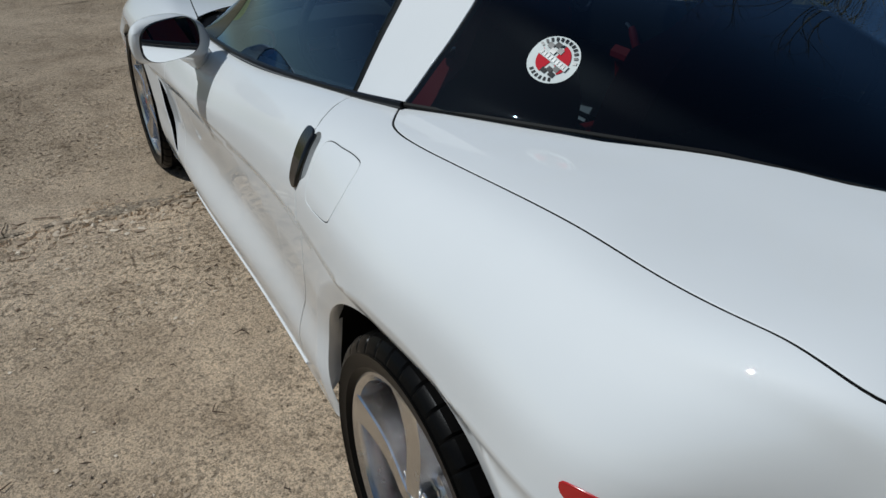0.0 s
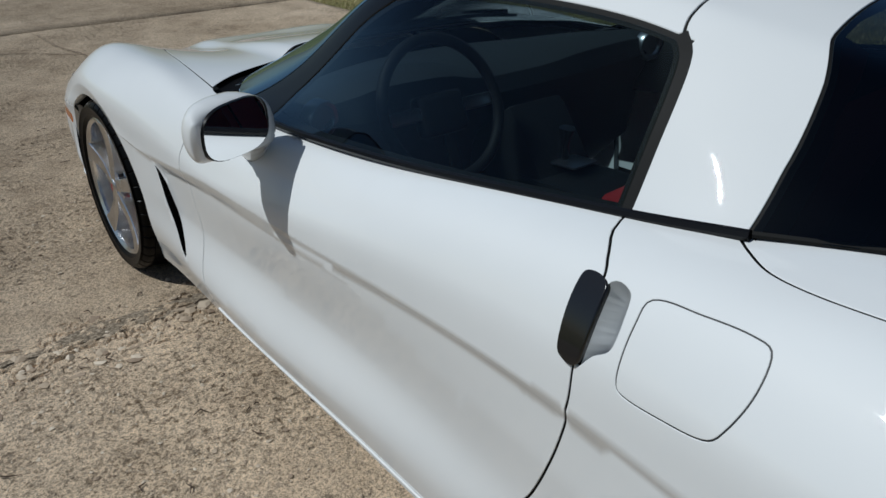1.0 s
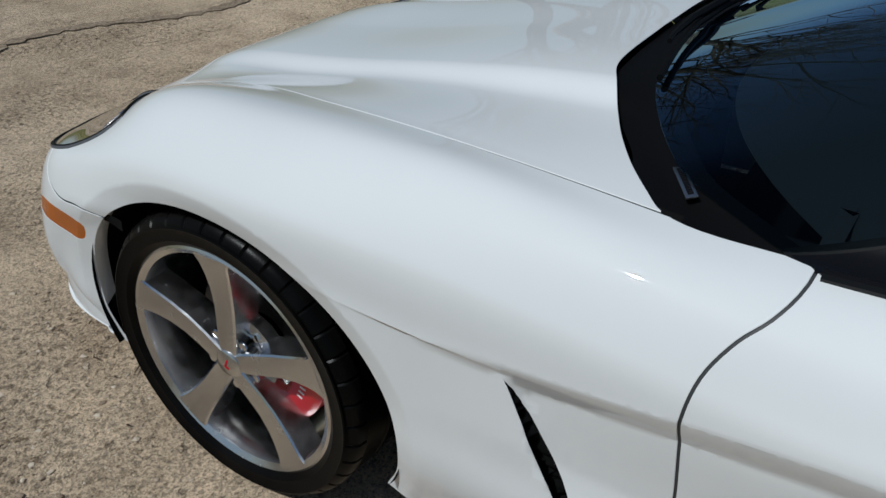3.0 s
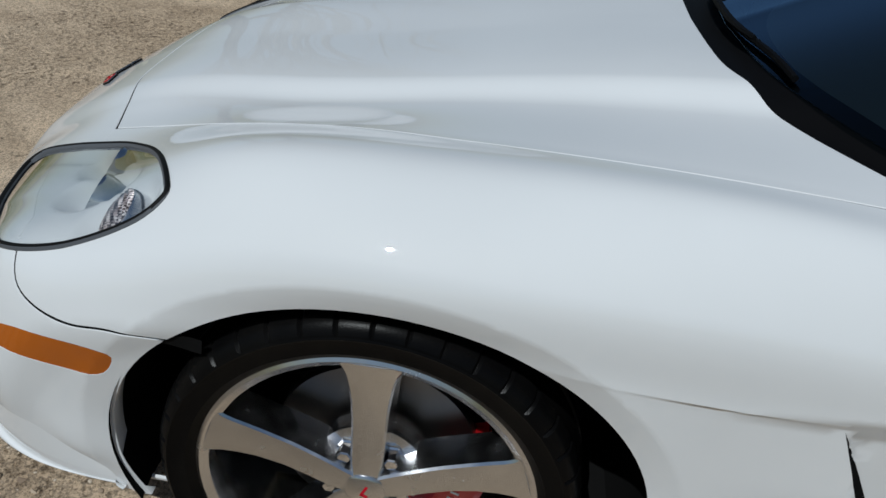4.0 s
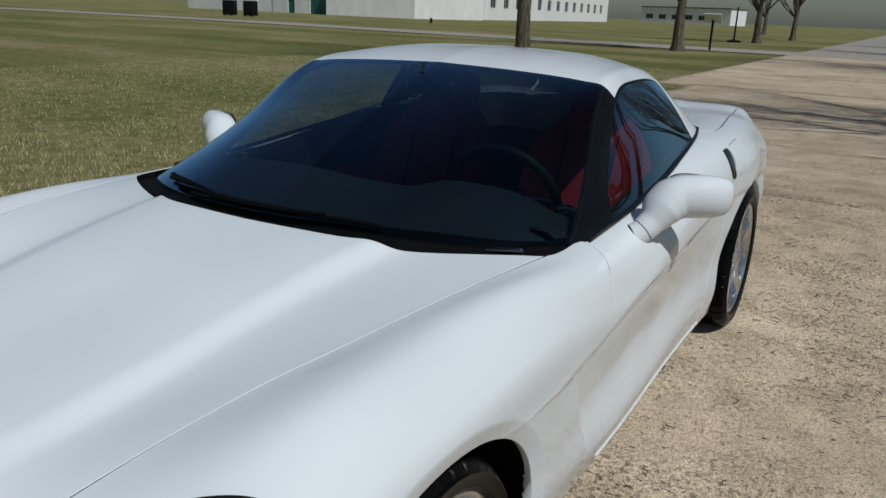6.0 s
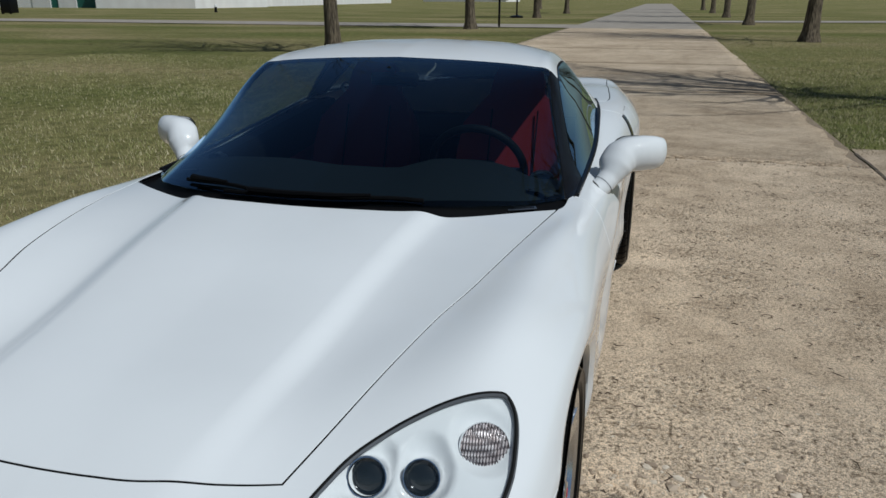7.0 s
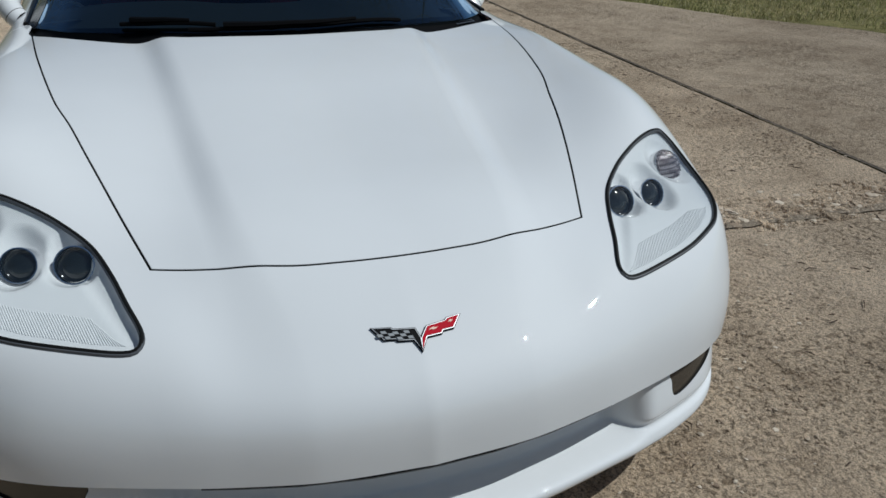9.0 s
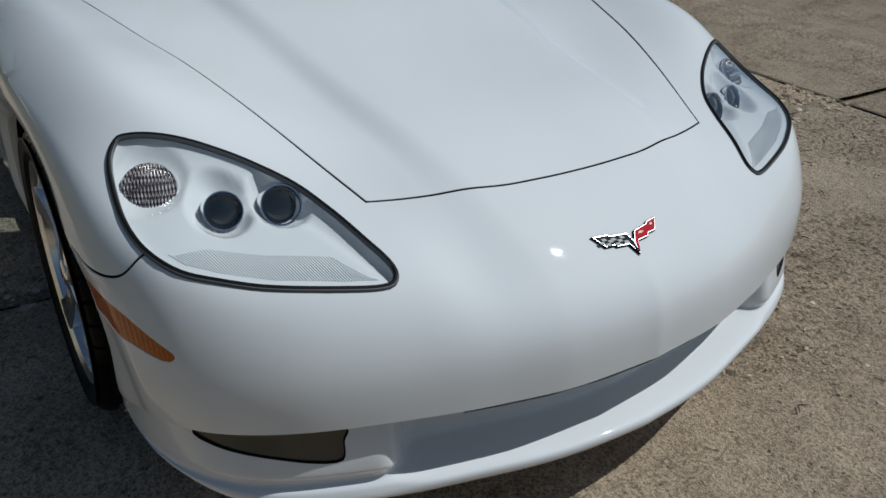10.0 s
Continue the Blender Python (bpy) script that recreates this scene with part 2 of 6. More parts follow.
def piece(loft, uv, tri, lip=0.016, side=1, hem=0.0013):
    """Corners, faces and normals of one panel, with its edges folded in. side: 1 for the right, -1 for the left half."""
    used, inv = np.unique(tri, return_inverse=True)
    t = inv.reshape(-1, 3)
    p, pu, pv, n = loft.local(uv[used][:, 0], uv[used][:, 1])
    mid = np.abs(p[:, 0]) < 2e-4
    n[mid, 0] = 0
    p[mid, 0] = 0
    fn = np.cross(p[t[:, 1]] - p[t[:, 0]], p[t[:, 2]] - p[t[:, 0]])
    flip = (fn * n[t[:, 0]]).sum(1) < 0
    t[flip] = t[flip][:, ::-1]
    e = np.concatenate([t[:, [0, 1]], t[:, [1, 2]], t[:, [2, 0]]])
    key = e.min(1) * len(p) + e.max(1)
    _, first, count = np.unique(key, return_index=True, return_counts=True)
    rim = e[first[count == 1]]
    rim = rim[~(mid[rim[:, 0]] & mid[rim[:, 1]])]
    out = np.zeros_like(p)
    for a, b in rim:
        d = np.cross(p[b] - p[a], n[a])
        out[a] += d
        out[b] += d
    ln = np.linalg.norm(out, axis=1)
    out[ln > 0] /= ln[ln > 0][:, None]
    on = np.unique(rim)
    where = np.full(len(p), -1)
    where[on] = np.arange(len(on))
    k, m = len(p), len(on)
    r1 = p[on] - n[on] * hem + out[on] * hem * 0.7
    deep = lip(p[on])[:, None] if callable(lip) else lip
    r2 = p[on] - n[on] * deep + out[on] * hem * 0.7
    n1 = n[on] + out[on]
    n1 /= np.maximum(np.linalg.norm(n1, axis=1), 1e-6)[:, None]
    verts = np.concatenate([p, r1, r2])
    norms = np.concatenate([n, n1, out[on]])
    faces = [tuple(f) for f in t.tolist()]
    for a, b in rim:
        a1, b1 = k + where[a], k + where[b]
        faces += [(b, a, a1, b1), (b1, a1, a1 + m, b1 + m)]
    if side < 0:
        verts, norms = verts * (-1, 1, 1), norms * (-1, 1, 1)
        faces = [tuple(reversed(f)) for f in faces]
    return verts, faces, norms


def link(name, verts, faces, mat, parent=None, label="", norms=None, smooth=True):
    """One mesh object out of corners and faces."""
    me = bpy.data.meshes.new(name)
    me.from_pydata([tuple(map(float, v)) for v in verts], [], [tuple(map(int, f)) for f in faces])
    me.polygons.foreach_set("use_smooth", [smooth] * len(me.polygons))
    me.update()
    if norms is not None:
        me.normals_split_custom_set_from_vertices([tuple(map(float, x)) for x in norms])
    for m in mat if isinstance(mat, list) else [mat]:
        me.materials.append(m)
    ob = new(name, me)
    if parent is not None:
        ob.parent = parent
    return tagged(ob, label)


def joined(parts):
    """Several (corners, faces, normals) as one."""
    v, f, n, k = [], [], [], 0
    for a, b, c in parts:
        v.append(a)
        n.append(c)
        f += [tuple(i + k for i in q) for q in b]
        k += len(a)
    return np.concatenate(v), f, np.concatenate(n)


def part(name, bm, mat, parent=None, label="", smooth=True, angle=40):
    """One mesh object out of a bmesh."""
    me = bpy.data.meshes.new(name)
    bmesh.ops.recalc_face_normals(bm, faces=bm.faces)
    for f in bm.faces:
        f.smooth = smooth
    for e in bm.edges:
        if len(e.link_faces) == 2 and e.calc_face_angle(0) > radians(angle):
            e.smooth = False
    bm.to_mesh(me)
    bm.free()
    for m in mat if isinstance(mat, list) else [mat]:
        me.materials.append(m)
    ob = new(name, me)
    if parent is not None:
        ob.parent = parent
    return tagged(ob, label)


def thing(name, label, category, m=None, **more):
    ob = new(name)
    ob.empty_display_size = 0.1
    if m is not None:
        ob.matrix_world = m
    return tagged(ob, label, category, **more)


def box(bm, size, m=None, bevel=0.0, segments=2):
    """A box with rounded edges."""
    g = bmesh.ops.create_cube(bm, size=1, matrix=(m or Matrix()) @ Matrix.Diagonal((*size, 1)))
    if bevel:
        es = list({e for v in g["verts"] for e in v.link_edges})
        bmesh.ops.bevel(bm, geom=es, offset=bevel, segments=segments, affect="EDGES", profile=0.6)


def ring_loft(bm, rings, close=True, caps=True):
    """Skin through rings of corners."""
    vs = [[bm.verts.new(c) for c in r] for r in rings]
    n = len(vs[0])
    for a, b in zip(vs[:-1], vs[1:]):
        for i in range(n if close else n - 1):
            j = (i + 1) % n
            bm.faces.new((a[i], a[j], b[j], b[i]))
    if caps and close:
        bm.faces.new(vs[0][::-1])
        bm.faces.new(vs[-1])
    return vs


def tube(bm, points, radius, sides=8, flat=1.0):
    """A rod along a line, with a radius or one for each point."""
    p = [Vector(q) for q in points]
    r = radius if hasattr(radius, "__len__") else [radius] * len(p)
    rings, up = [], None
    for i, q in enumerate(p):
        d = (p[min(i + 1, len(p) - 1)] - p[max(i - 1, 0)]).normalized()
        if up is None:
            up = d.orthogonal()
        up = (up - d * up.dot(d)).normalized()
        s = d.cross(up)
        rings.append([q + (up * math.cos(a) * flat + s * math.sin(a)) * r[i] for a in (2 * math.pi * k / sides for k in range(sides))])
    ring_loft(bm, rings)


def lathe(bm, profile, n, m=None, a0=0.0, a1=2 * math.pi):
    """Turns (radius, x) pairs about the x axis."""
    m = m or Matrix()
    full = abs(a1 - a0 - 2 * math.pi) < 1e-6
    k = n if full else n + 1
    rings = []
    for i in range(k):
        a = a0 + (a1 - a0) * i / n
        rings.append([bm.verts.new(m @ Vector((x, r * math.cos(a), r * math.sin(a)))) for r, x in profile])
    for i in range(n):
        a, b = rings[i], rings[(i + 1) % k]
        for j in range(len(profile) - 1):
            bm.faces.new((a[j], b[j], b[j + 1], a[j + 1]))


def ribbon(loft, uv, width, depth, side=1, closed=False):
    """A dark strip that closes a gap from behind."""
    if closed:
        uv = np.concatenate([uv, uv[:1]])
    a, b = sideways(loft, uv, width / 2), sideways(loft, uv, -width / 2)
    rows = []
    for w in (a, b):
        p, _u, _v, n = loft.local(w[:, 0], w[:, 1])
        rows.append((p - n * depth) * (side, 1, 1))
    k = len(uv)
    f = [(i, i + 1, k + i + 1, k + i) for i in range(k - 1)]
    return np.concatenate(rows), f


# ---- the car: character curves of the right half, from the nose to the tail ----
CENTRE = [(0, 2.298, 0.348), (0, 2.284, 0.444), (0, 2.203, 0.53), (0, 1.99, 0.645), (0, 1.68, 0.708), (0, 1.34, 0.765), (0, 0.9, 0.838),
    (0, 0.5, 0.86), (0, -0.1, 0.86), (0, -0.83, 0.945), (0, -1.34, 0.966), (0, -1.8, 0.962), (0, -2.1, 0.94), (0, -2.12, 0.6)]
RIDGE = [(0.2, 2.282, 0.347), (0.2, 2.267, 0.444), (0.2, 2.185, 0.532), (0.245, 1.98, 0.646), (0.285, 1.68, 0.7105), (0.315, 1.34, 0.7675), (0.357, 0.875, 0.8375),
    (0.38, 0.5, 0.85), (0.4, -0.1, 0.85), (0.4, -0.83, 0.945), (0.38, -1.34, 0.966), (0.35, -1.8, 0.96), (0.33, -2.09, 0.935), (0.33, -2.11, 0.6)]
VALLEY = [(0.32, 2.255, 0.346), (0.32, 2.239, 0.443), (0.32, 2.155, 0.533), (0.335, 1.965, 0.636), (0.37, 1.67, 0.693), (0.405, 1.34, 0.75), (0.46, 0.82, 0.813),
    (0.5, 0.5, 0.83), (0.55, -0.1, 0.84), (0.56, -0.83, 0.945), (0.53, -1.34, 0.964), (0.48, -1.8, 0.957), (0.45, -2.08, 0.93), (0.45, -2.1, 0.6)]
HOOD_EDGE = [(0.455, 2.216, 0.345), (0.455, 2.199, 0.44), (0.452, 2.119, 0.548), (0.455, 1.94, 0.632), (0.53, 1.66, 0.718), (0.61, 1.34, 0.776), (0.7, 0.88, 0.81),
    (0.765, 0.5, 0.811), (0.77, -0.1, 0.842), (0.742, -0.83, 0.934), (0.75, -1.34, 0.955), (0.74, -1.8, 0.953), (0.69, -2.04, 0.925), (0.68, -2.07, 0.6)]
CREST = [(0.658, 2.14, 0.342), (0.667, 2.127, 0.43), (0.666, 2.061, 0.555), (0.665, 1.89, 0.642), (0.73, 1.66, 0.757), (0.775, 1.34, 0.802), (0.817, 0.88, 0.806),
    (0.862, 0.48, 0.771), (0.855, -0.1, 0.8), (0.858, -0.83, 0.898), (0.858, -1.34, 0.922), (0.825, -1.8, 0.905), (0.75, -1.98, 0.88), (0.74, -2.01, 0.6)]
SHOULDER = [(0.788, 2.058, 0.338), (0.801, 2.042, 0.414), (0.804, 1.984, 0.552), (0.828, 1.85, 0.628), (0.868, 1.62, 0.695), (0.896, 1.34, 0.723), (0.9025, 0.88, 0.71),
    (0.908, 0.48, 0.686), (0.906, -0.1, 0.73), (0.912, -0.83, 0.81), (0.934, -1.34, 0.825), (0.89, -1.8, 0.81), (0.8, -1.93, 0.79), (0.79, -1.95, 0.58)]
CREASE = [(0.852, 1.968, 0.33), (0.863, 1.958, 0.39), (0.872, 1.907, 0.49), (0.888, 1.8, 0.556), (0.905, 1.62, 0.595), (0.915, 1.34, 0.625), (0.9125, 0.88, 0.603),
    (0.918, 0.48, 0.636), (0.915, -0.1, 0.667), (0.924, -0.83, 0.71), (0.947, -1.34, 0.71), (0.905, -1.8, 0.7), (0.81, -1.9, 0.68), (0.8, -1.92, 0.56)]
UNDERCUT = [(0.862, 1.915, 0.315), (0.868, 1.903, 0.36), (0.877, 1.855, 0.43), (0.89, 1.765, 0.495), (0.91, 1.62, 0.55), (0.918, 1.34, 0.59), (0.912, 0.88, 0.585),
    (0.917, 0.48, 0.584), (0.913, -0.1, 0.622), (0.92, -0.83, 0.66), (0.949, -1.34, 0.64), (0.91, -1.8, 0.63), (0.82, -1.89, 0.6), (0.81, -1.91, 0.54)]
SCALLOP = [(0.874, 1.855, 0.29), (0.879, 1.843, 0.31), (0.882, 1.8, 0.36), (0.895, 1.735, 0.4), (0.911, 1.62, 0.42), (0.918, 1.34, 0.44), (0.907, 0.88, 0.43),
    (0.899, 0.48, 0.43), (0.884, -0.1, 0.45), (0.903, -0.83, 0.46), (0.942, -1.34, 0.46), (0.91, -1.8, 0.5), (0.82, -1.87, 0.5), (0.81, -1.89, 0.5)]
SILL = [(0.872, 1.805, 0.255), (0.876, 1.795, 0.265), (0.884, 1.775, 0.28), (0.895, 1.72, 0.29), (0.908, 1.62, 0.3), (0.912, 1.34, 0.3), (0.902, 0.88, 0.308),
    (0.907, 0.48, 0.294), (0.9, -0.1, 0.3), (0.909, -0.83, 0.31), (0.935, -1.34, 0.28), (0.9, -1.8, 0.3), (0.82, -1.85, 0.3), (0.81, -1.87, 0.3)]
SILL_FOOT = [(0.862, 1.785, 0.2), (0.865, 1.775, 0.2), (0.872, 1.76, 0.2), (0.884, 1.71, 0.2), (0.897, 1.62, 0.2), (0.9, 1.34, 0.2), (0.862, 0.88, 0.172),
    (0.876, 0.48, 0.185), (0.876, -0.1, 0.188), (0.889, -0.83, 0.194), (0.895, -1.34, 0.2), (0.88, -1.8, 0.22), (0.8, -1.83, 0.22), (0.79, -1.85, 0.22)]
AXLE_F, AXLE_R = 1.391, -1.352
ARCHES = ((1.380, .335, .397, .317), (-1.352, .335, .44, .364))


FOLD = .046


def crease_height(y):
    """The height of the crease along the body side."""
    return np.interp(y, [-1.34, -.83, -.1, .378, .48, .542, .683, .785, .856, .95], [.71, .708, .672, .653, .643, .636, .619, .609, .602, .594])


class Body(Loft):
    """The body side with its wheel arches rolled in."""

    def at(self, u, v):
        p = super().at(u, v)
        for y, z, ry, rz in ARCHES:
            r = np.hypot((p[:, 1] - y) / ry, (p[:, 2] - z) / rz)
            edge = np.clip((1.115 - r) / 0.115, 0, 1.4)
            p[:, 0] -= np.where(p[:, 0] > 0.6, 0.012 * edge ** 1.1, 0)
        # the folded crease, deepest behind the side vent and running out ahead of it
        y, z = p[:, 1], p[:, 2]
        below = crease_height(y) - z
        back = (.790 + (z - .580) * .50) - y
        step = np.clip((back + .003) / .012, 0, 1)
        deep = np.interp(y, [-.60, -.1, .3], [0, .010, .019])
        fold_in = np.clip(below / FOLD, 0, 1) * np.clip((z - .29) / .16, 0, 1) * deep * step
        thin = np.interp(y, [.79, .95], [.022, .006])
        tail = np.interp(y, [.74, .79, .95], [.008, .007, 0]) * np.clip(below / thin, 0, 1) * np.clip(1 - (below - thin) / .12, 0, 1)
        p[:, 0] -= np.where(p[:, 0] > 0.6, np.maximum(fold_in, tail), 0)
        return p


def deck(row):
    """The row with one more station over the rear deck."""
    a, b = row[10], row[11]
    return row[:11] + [((a[0] + b[0]) / 2 + .004, (a[1] + b[1]) / 2, (a[2] + b[2]) / 2 + .003)] + row[11:]


body = Body([deck(r) for r in (CENTRE, RIDGE, VALLEY, HOOD_EDGE, CREST, SHOULDER, CREASE, UNDERCUT, SCALLOP, SILL, SILL_FOOT)])

BELT = [(0.785, 0.455, 0.812), (0.79, 0.1, 0.832), (0.79, -0.2, 0.86), (0.778, -0.45, 0.887),
    (0.752, -0.81, 0.933), (0.722, -0.983, 0.954), (0.585, -1.25, 0.968), (0.425, -1.49, 0.970)]
ROOF = Loft([
    [(0, .845, .836), (0, .36, 1.06), (0, -.075, 1.21), (0, -.40, 1.256), (0, -.80, 1.232), (0, -1.2, 1.142), (0, -1.6, 1.03), (0, -1.90, .962)],
    [(.335, .812, .834), (.32, .345, 1.05), (.31, -.08, 1.20), (.33, -.4, 1.245), (.32, -.8, 1.22), (.28, -1.2, 1.128), (.22, -1.58, 1.015), (.17, -1.85, .962)],
    [(.615, .682, .822), (.56, .28, 1.015), (.54, -.09, 1.183), (.525, -.4, 1.218), (.50, -.8, 1.188), (.465, -1.17, 1.095), (.38, -1.5, .998), (.27, -1.74, .959)],
    [(.714, .562, .812), (.665, .21, .98), (.620, -.10, 1.160), (.592, -.4, 1.188), (.572, -.8, 1.158), (.545, -1.10, 1.065), (.47, -1.40, .983), (.33, -1.64, .957)],
    [(.757, .495, .809), (.738, .15, .90), (.705, -.16, 1.02), (.685, -.42, 1.06), (.668, -.8, 1.055), (.648, -1.03, 1.01), (.56, -1.30, .968), (.40, -1.55, .956)],
    BELT,
])


def across(loft, points, axes, n, low=0.0, high=1.0, bend=True, closed=False):
    """A line on the surface through points given by two coordinates."""
    q = smooth_line(points, n, closed) if bend else straight_line(points, n)
    return loft.find(q, axes, low, high)


TOP, SIDE = [0, 1], [1, 2]
side_low = body.v(3.2)
belt_line, tail_line = ROOF.at(np.linspace(0, 1, 40), np.ones(40)), ROOF.at(np.ones(20), np.linspace(1, 0, 20))
opening = [(-.01, .915)] + [tuple(q) for q in smooth_line([(0, .915), (.20, .910), (.30, .900), (.37, .874), (.46, .832), (.55, .790), (.64, .740), (.71, .690), (.748, .655), (.765, .60), (.768, .50)], 40)] + [(q[0] - .006, q[1]) for q in belt_line] + [(q[0] - .004, q[1] + .004) for q in tail_line[1:-1]] + [(-.01, -1.896)]
opening_uv = body.find(straight_line(opening, .02), TOP, 0, body.v(4.2))
opening_uv[0, 1] = opening_uv[-1, 1] = -.004
HEADLAMP = [(.772, 1.701), (.713, 1.733), (.656, 1.769), (.601, 1.812), (.546, 1.874), (.513, 1.945), (.487, 2.022), (.467, 2.075), (.468, 2.096), (.486, 2.105), (.55, 2.088), (.651, 2.05), (.727, 2.009), (.782, 1.967), (.814, 1.912), (.826, 1.845), (.823, 1.775), (.812, 1.721), (.792, 1.697)]
lamp_uv = across(body, HEADLAMP, TOP, 90, 0, body.v(6.5), closed=True)
HOOD_SIDE = [(.443, 1.949), (.495, 1.79), (.552, 1.60), (.593, 1.45), (.637, 1.298), (.701, .968), (.748, .66), (.752, .63)]
hood_side_uv = across(body, HOOD_SIDE, TOP, 70, body.v(1), body.v(4.5))
HOOD_FRONT = [(-.01, 2.022), (.1, 2.019), (.2, 2.011), (.332, 1.98), (.445, 1.948)]
hood_front_uv = across(body, HOOD_FRONT, TOP, 40, 0, body.v(4))
hood_front_uv[0, 1] = -.004
HATCH = [(.716, -.958), (.75, -1.0), (.775, -1.042), (.785, -1.10), (.784, -1.18), (.777, -1.265), (.757, -1.47), (.736, -1.68), (.722, -1.85), (.711, -1.985), (.60, -2.06), (.40, -2.085), (-.01, -2.10)]
hatch_uv = across(body, HATCH, TOP, 110, 0, body.v(5))
hatch_uv[-1, 1] = -.004
DOOR_FRONT = [(.452, .835), (.463, .806), (.485, .778), (.514, .748), (.539, .70), (.548, .64), (.546, .59), (.542, .54), (.538, .48), (.538, .40), (.536, .338), (.53, .28), (.505, .21)]
door_front_uv = across(body, DOOR_FRONT, SIDE, 60, side_low)
DOOR_REAR = [(-.79, .955), (-.812, .928), (-.85, .912), (-.872, .888), (-.876, .782), (-.874, .715), (-.845, .601), (-.795, .482), (-.745, .40), (-.70, .29), (-.68, .226)]
door_rear_uv = across(body, DOOR_REAR, SIDE, 60, side_low)
DOOR_FOOT = [(.509, .212), (.2, .212), (-.2, .216), (-.5, .221), (-.684, .226)]
door_foot_uv = across(body, DOOR_FOOT, SIDE, 60, side_low)
FASCIA_SEAM = [(1.912, .615), (1.897, .575), (1.86, .556), (1.805, .55), (1.74, .557), (1.62, .548)]
fascia_uv = across(body, FASCIA_SEAM, SIDE, 30, body.v(4.6), body.v(8))
corner_uv = across(body, [(.437, 1.9505), (.47, 1.948), (.53, 1.945)], TOP, 16, 0, body.v(5))
FUEL = [(-.951, .899), (-1.019, .908), (-1.085, .912), (-1.112, .906), (-1.118, .87), (-1.105, .826), (-1.086, .802), (-1.024, .791), (-.962, .788), (-.949, .803), (-.946, .871)]
fuel_uv = across(body, FUEL, SIDE, 60, side_low, closed=True)
VENT = [(.793, .586), (.777, .552), (.752, .500), (.713, .420), (.684, .360), (.669, .331), (.660, .322), (.655, .330), (.663, .362), (.694, .424), (.741, .505), (.774, .560), (.791, .5855)]
vent_uv = across(body, VENT, SIDE, .012, side_low, bend=False)[:-1]
POCKET = [(-.880, .890), (-.918, .896), (-.929, .871), (-.928, .83), (-.905, .81), (-.881, .786)]
pocket_uv = across(body, POCKET, SIDE, 40, side_low, closed=True)
MARKER = [(1.757, .510), (1.845, .518), (1.92, .510), (2.000, .480), (2.010, .468), (1.998, .459), (1.93, .468), (1.845, .462), (1.78, .462), (1.757, .485)]
marker_uv = across(body, MARKER, SIDE, 40, body.v(4.8), body.v(9), closed=True)


def arch_uv(y, z, ry, rz):
    """The outline of a wheel opening."""
    a = np.linspace(-0.50, math.pi + 0.50, 70)
    pts = [(y + ry * math.cos(t), max(z + rz * math.sin(t), .19)) for t in a]
    uv = body.find(pts, SIDE, body.v(4.2), 1)
    uv[0, 1] = uv[-1, 1] = 1
    return np.concatenate([uv, [(uv[-1, 0], 1.0)], [(uv[0, 0], 1.0)]])


arches = [arch_uv(*a) for a in ARCHES]
flares = [body.find([(y + ry * k * math.cos(t), z + rz * k * math.sin(t)) for t in np.linspace(.06, math.pi - .06, 90)], SIDE, body.v(4.2), 1) for y, z, ry, rz in ARCHES for k in (1.10, 1.13)]
crease_uv = [body.find([(y, crease_height(y) - d) for y in np.linspace(*ends, 70)], SIDE, body.v(4.8), body.v(9)) for d, ends in ((-.007, (.94, -.80)), (0, (.94, -.80)), (.007, (.94, -.80)), (FOLD - .007, (.745, -.80)), (FOLD, (.745, -.80)), (FOLD + .007, (.745, -.80)))]
car = thing("sports_car", "white low two-door sports coupe with red seats, parked on old concrete", "car")
GAP = 0.0063


def fold(p):
    """How deep a panel's edge folds in: wide round the wheels and along the foot."""
    near = np.zeros(len(p), bool)
    for y, z, ry, rz in ARCHES:
        near |= np.hypot((p[:, 1] - y) / ry, (p[:, 2] - z) / rz) < 1.05
    return np.where(near & (p[:, 2] > .30), .034, np.where(p[:, 2] < .205, .016, .0022))


seams = [(corner_uv, False), (hood_side_uv, False), (hood_front_uv, False), (hatch_uv, False), (door_front_uv, False), (door_rear_uv, False), (door_foot_uv, False), (fascia_uv, False)]
pieces = {}
for side in (-1, 1):
    lines = seams + ([(fuel_uv, True)] if side < 0 else [])
    cuts = [slit(body, uv, .0008 if uv is corner_uv else .0042 if uv is fuel_uv else GAP, c) for uv, c in lines]
    cuts += [("hole", opening_uv), ("hole", lamp_uv), ("hole", vent_uv), ("hole", pocket_uv), ("hole", marker_uv)] + [("hole", a) for a in arches] + [("line", a) for a in flares + crease_uv]
    uv, tri, label = sheet(body, cuts, 230, 78)
    mids = body.at(uv[tri].mean(1)[:, 0], uv[tri].mean(1)[:, 1])
    seeds = {"hood": (.2, 1.5, .74), "door": (.88, 0, .55), "front_fascia": (.1, 2.27, .46), "body_side": (.93, -1.3, .80), "hatch_panel": (.70, -1.5, .95), "fuel_door": (.92, -1.06, .86)}
    for name, seed in seeds.items():
        if name == "fuel_door" and side > 0:
            continue
        k = label[np.argmin(((mids - seed) ** 2).sum(1))]
        pieces.setdefault(name, []).append(piece(body, uv, tri[label == k], fold, side))
for name in ("hood", "front_fascia", "hatch_panel", "fuel_door"):
    v, f, n = joined(pieces[name])
    link(name, v, f, PAINT, car, norms=n)
doors = []
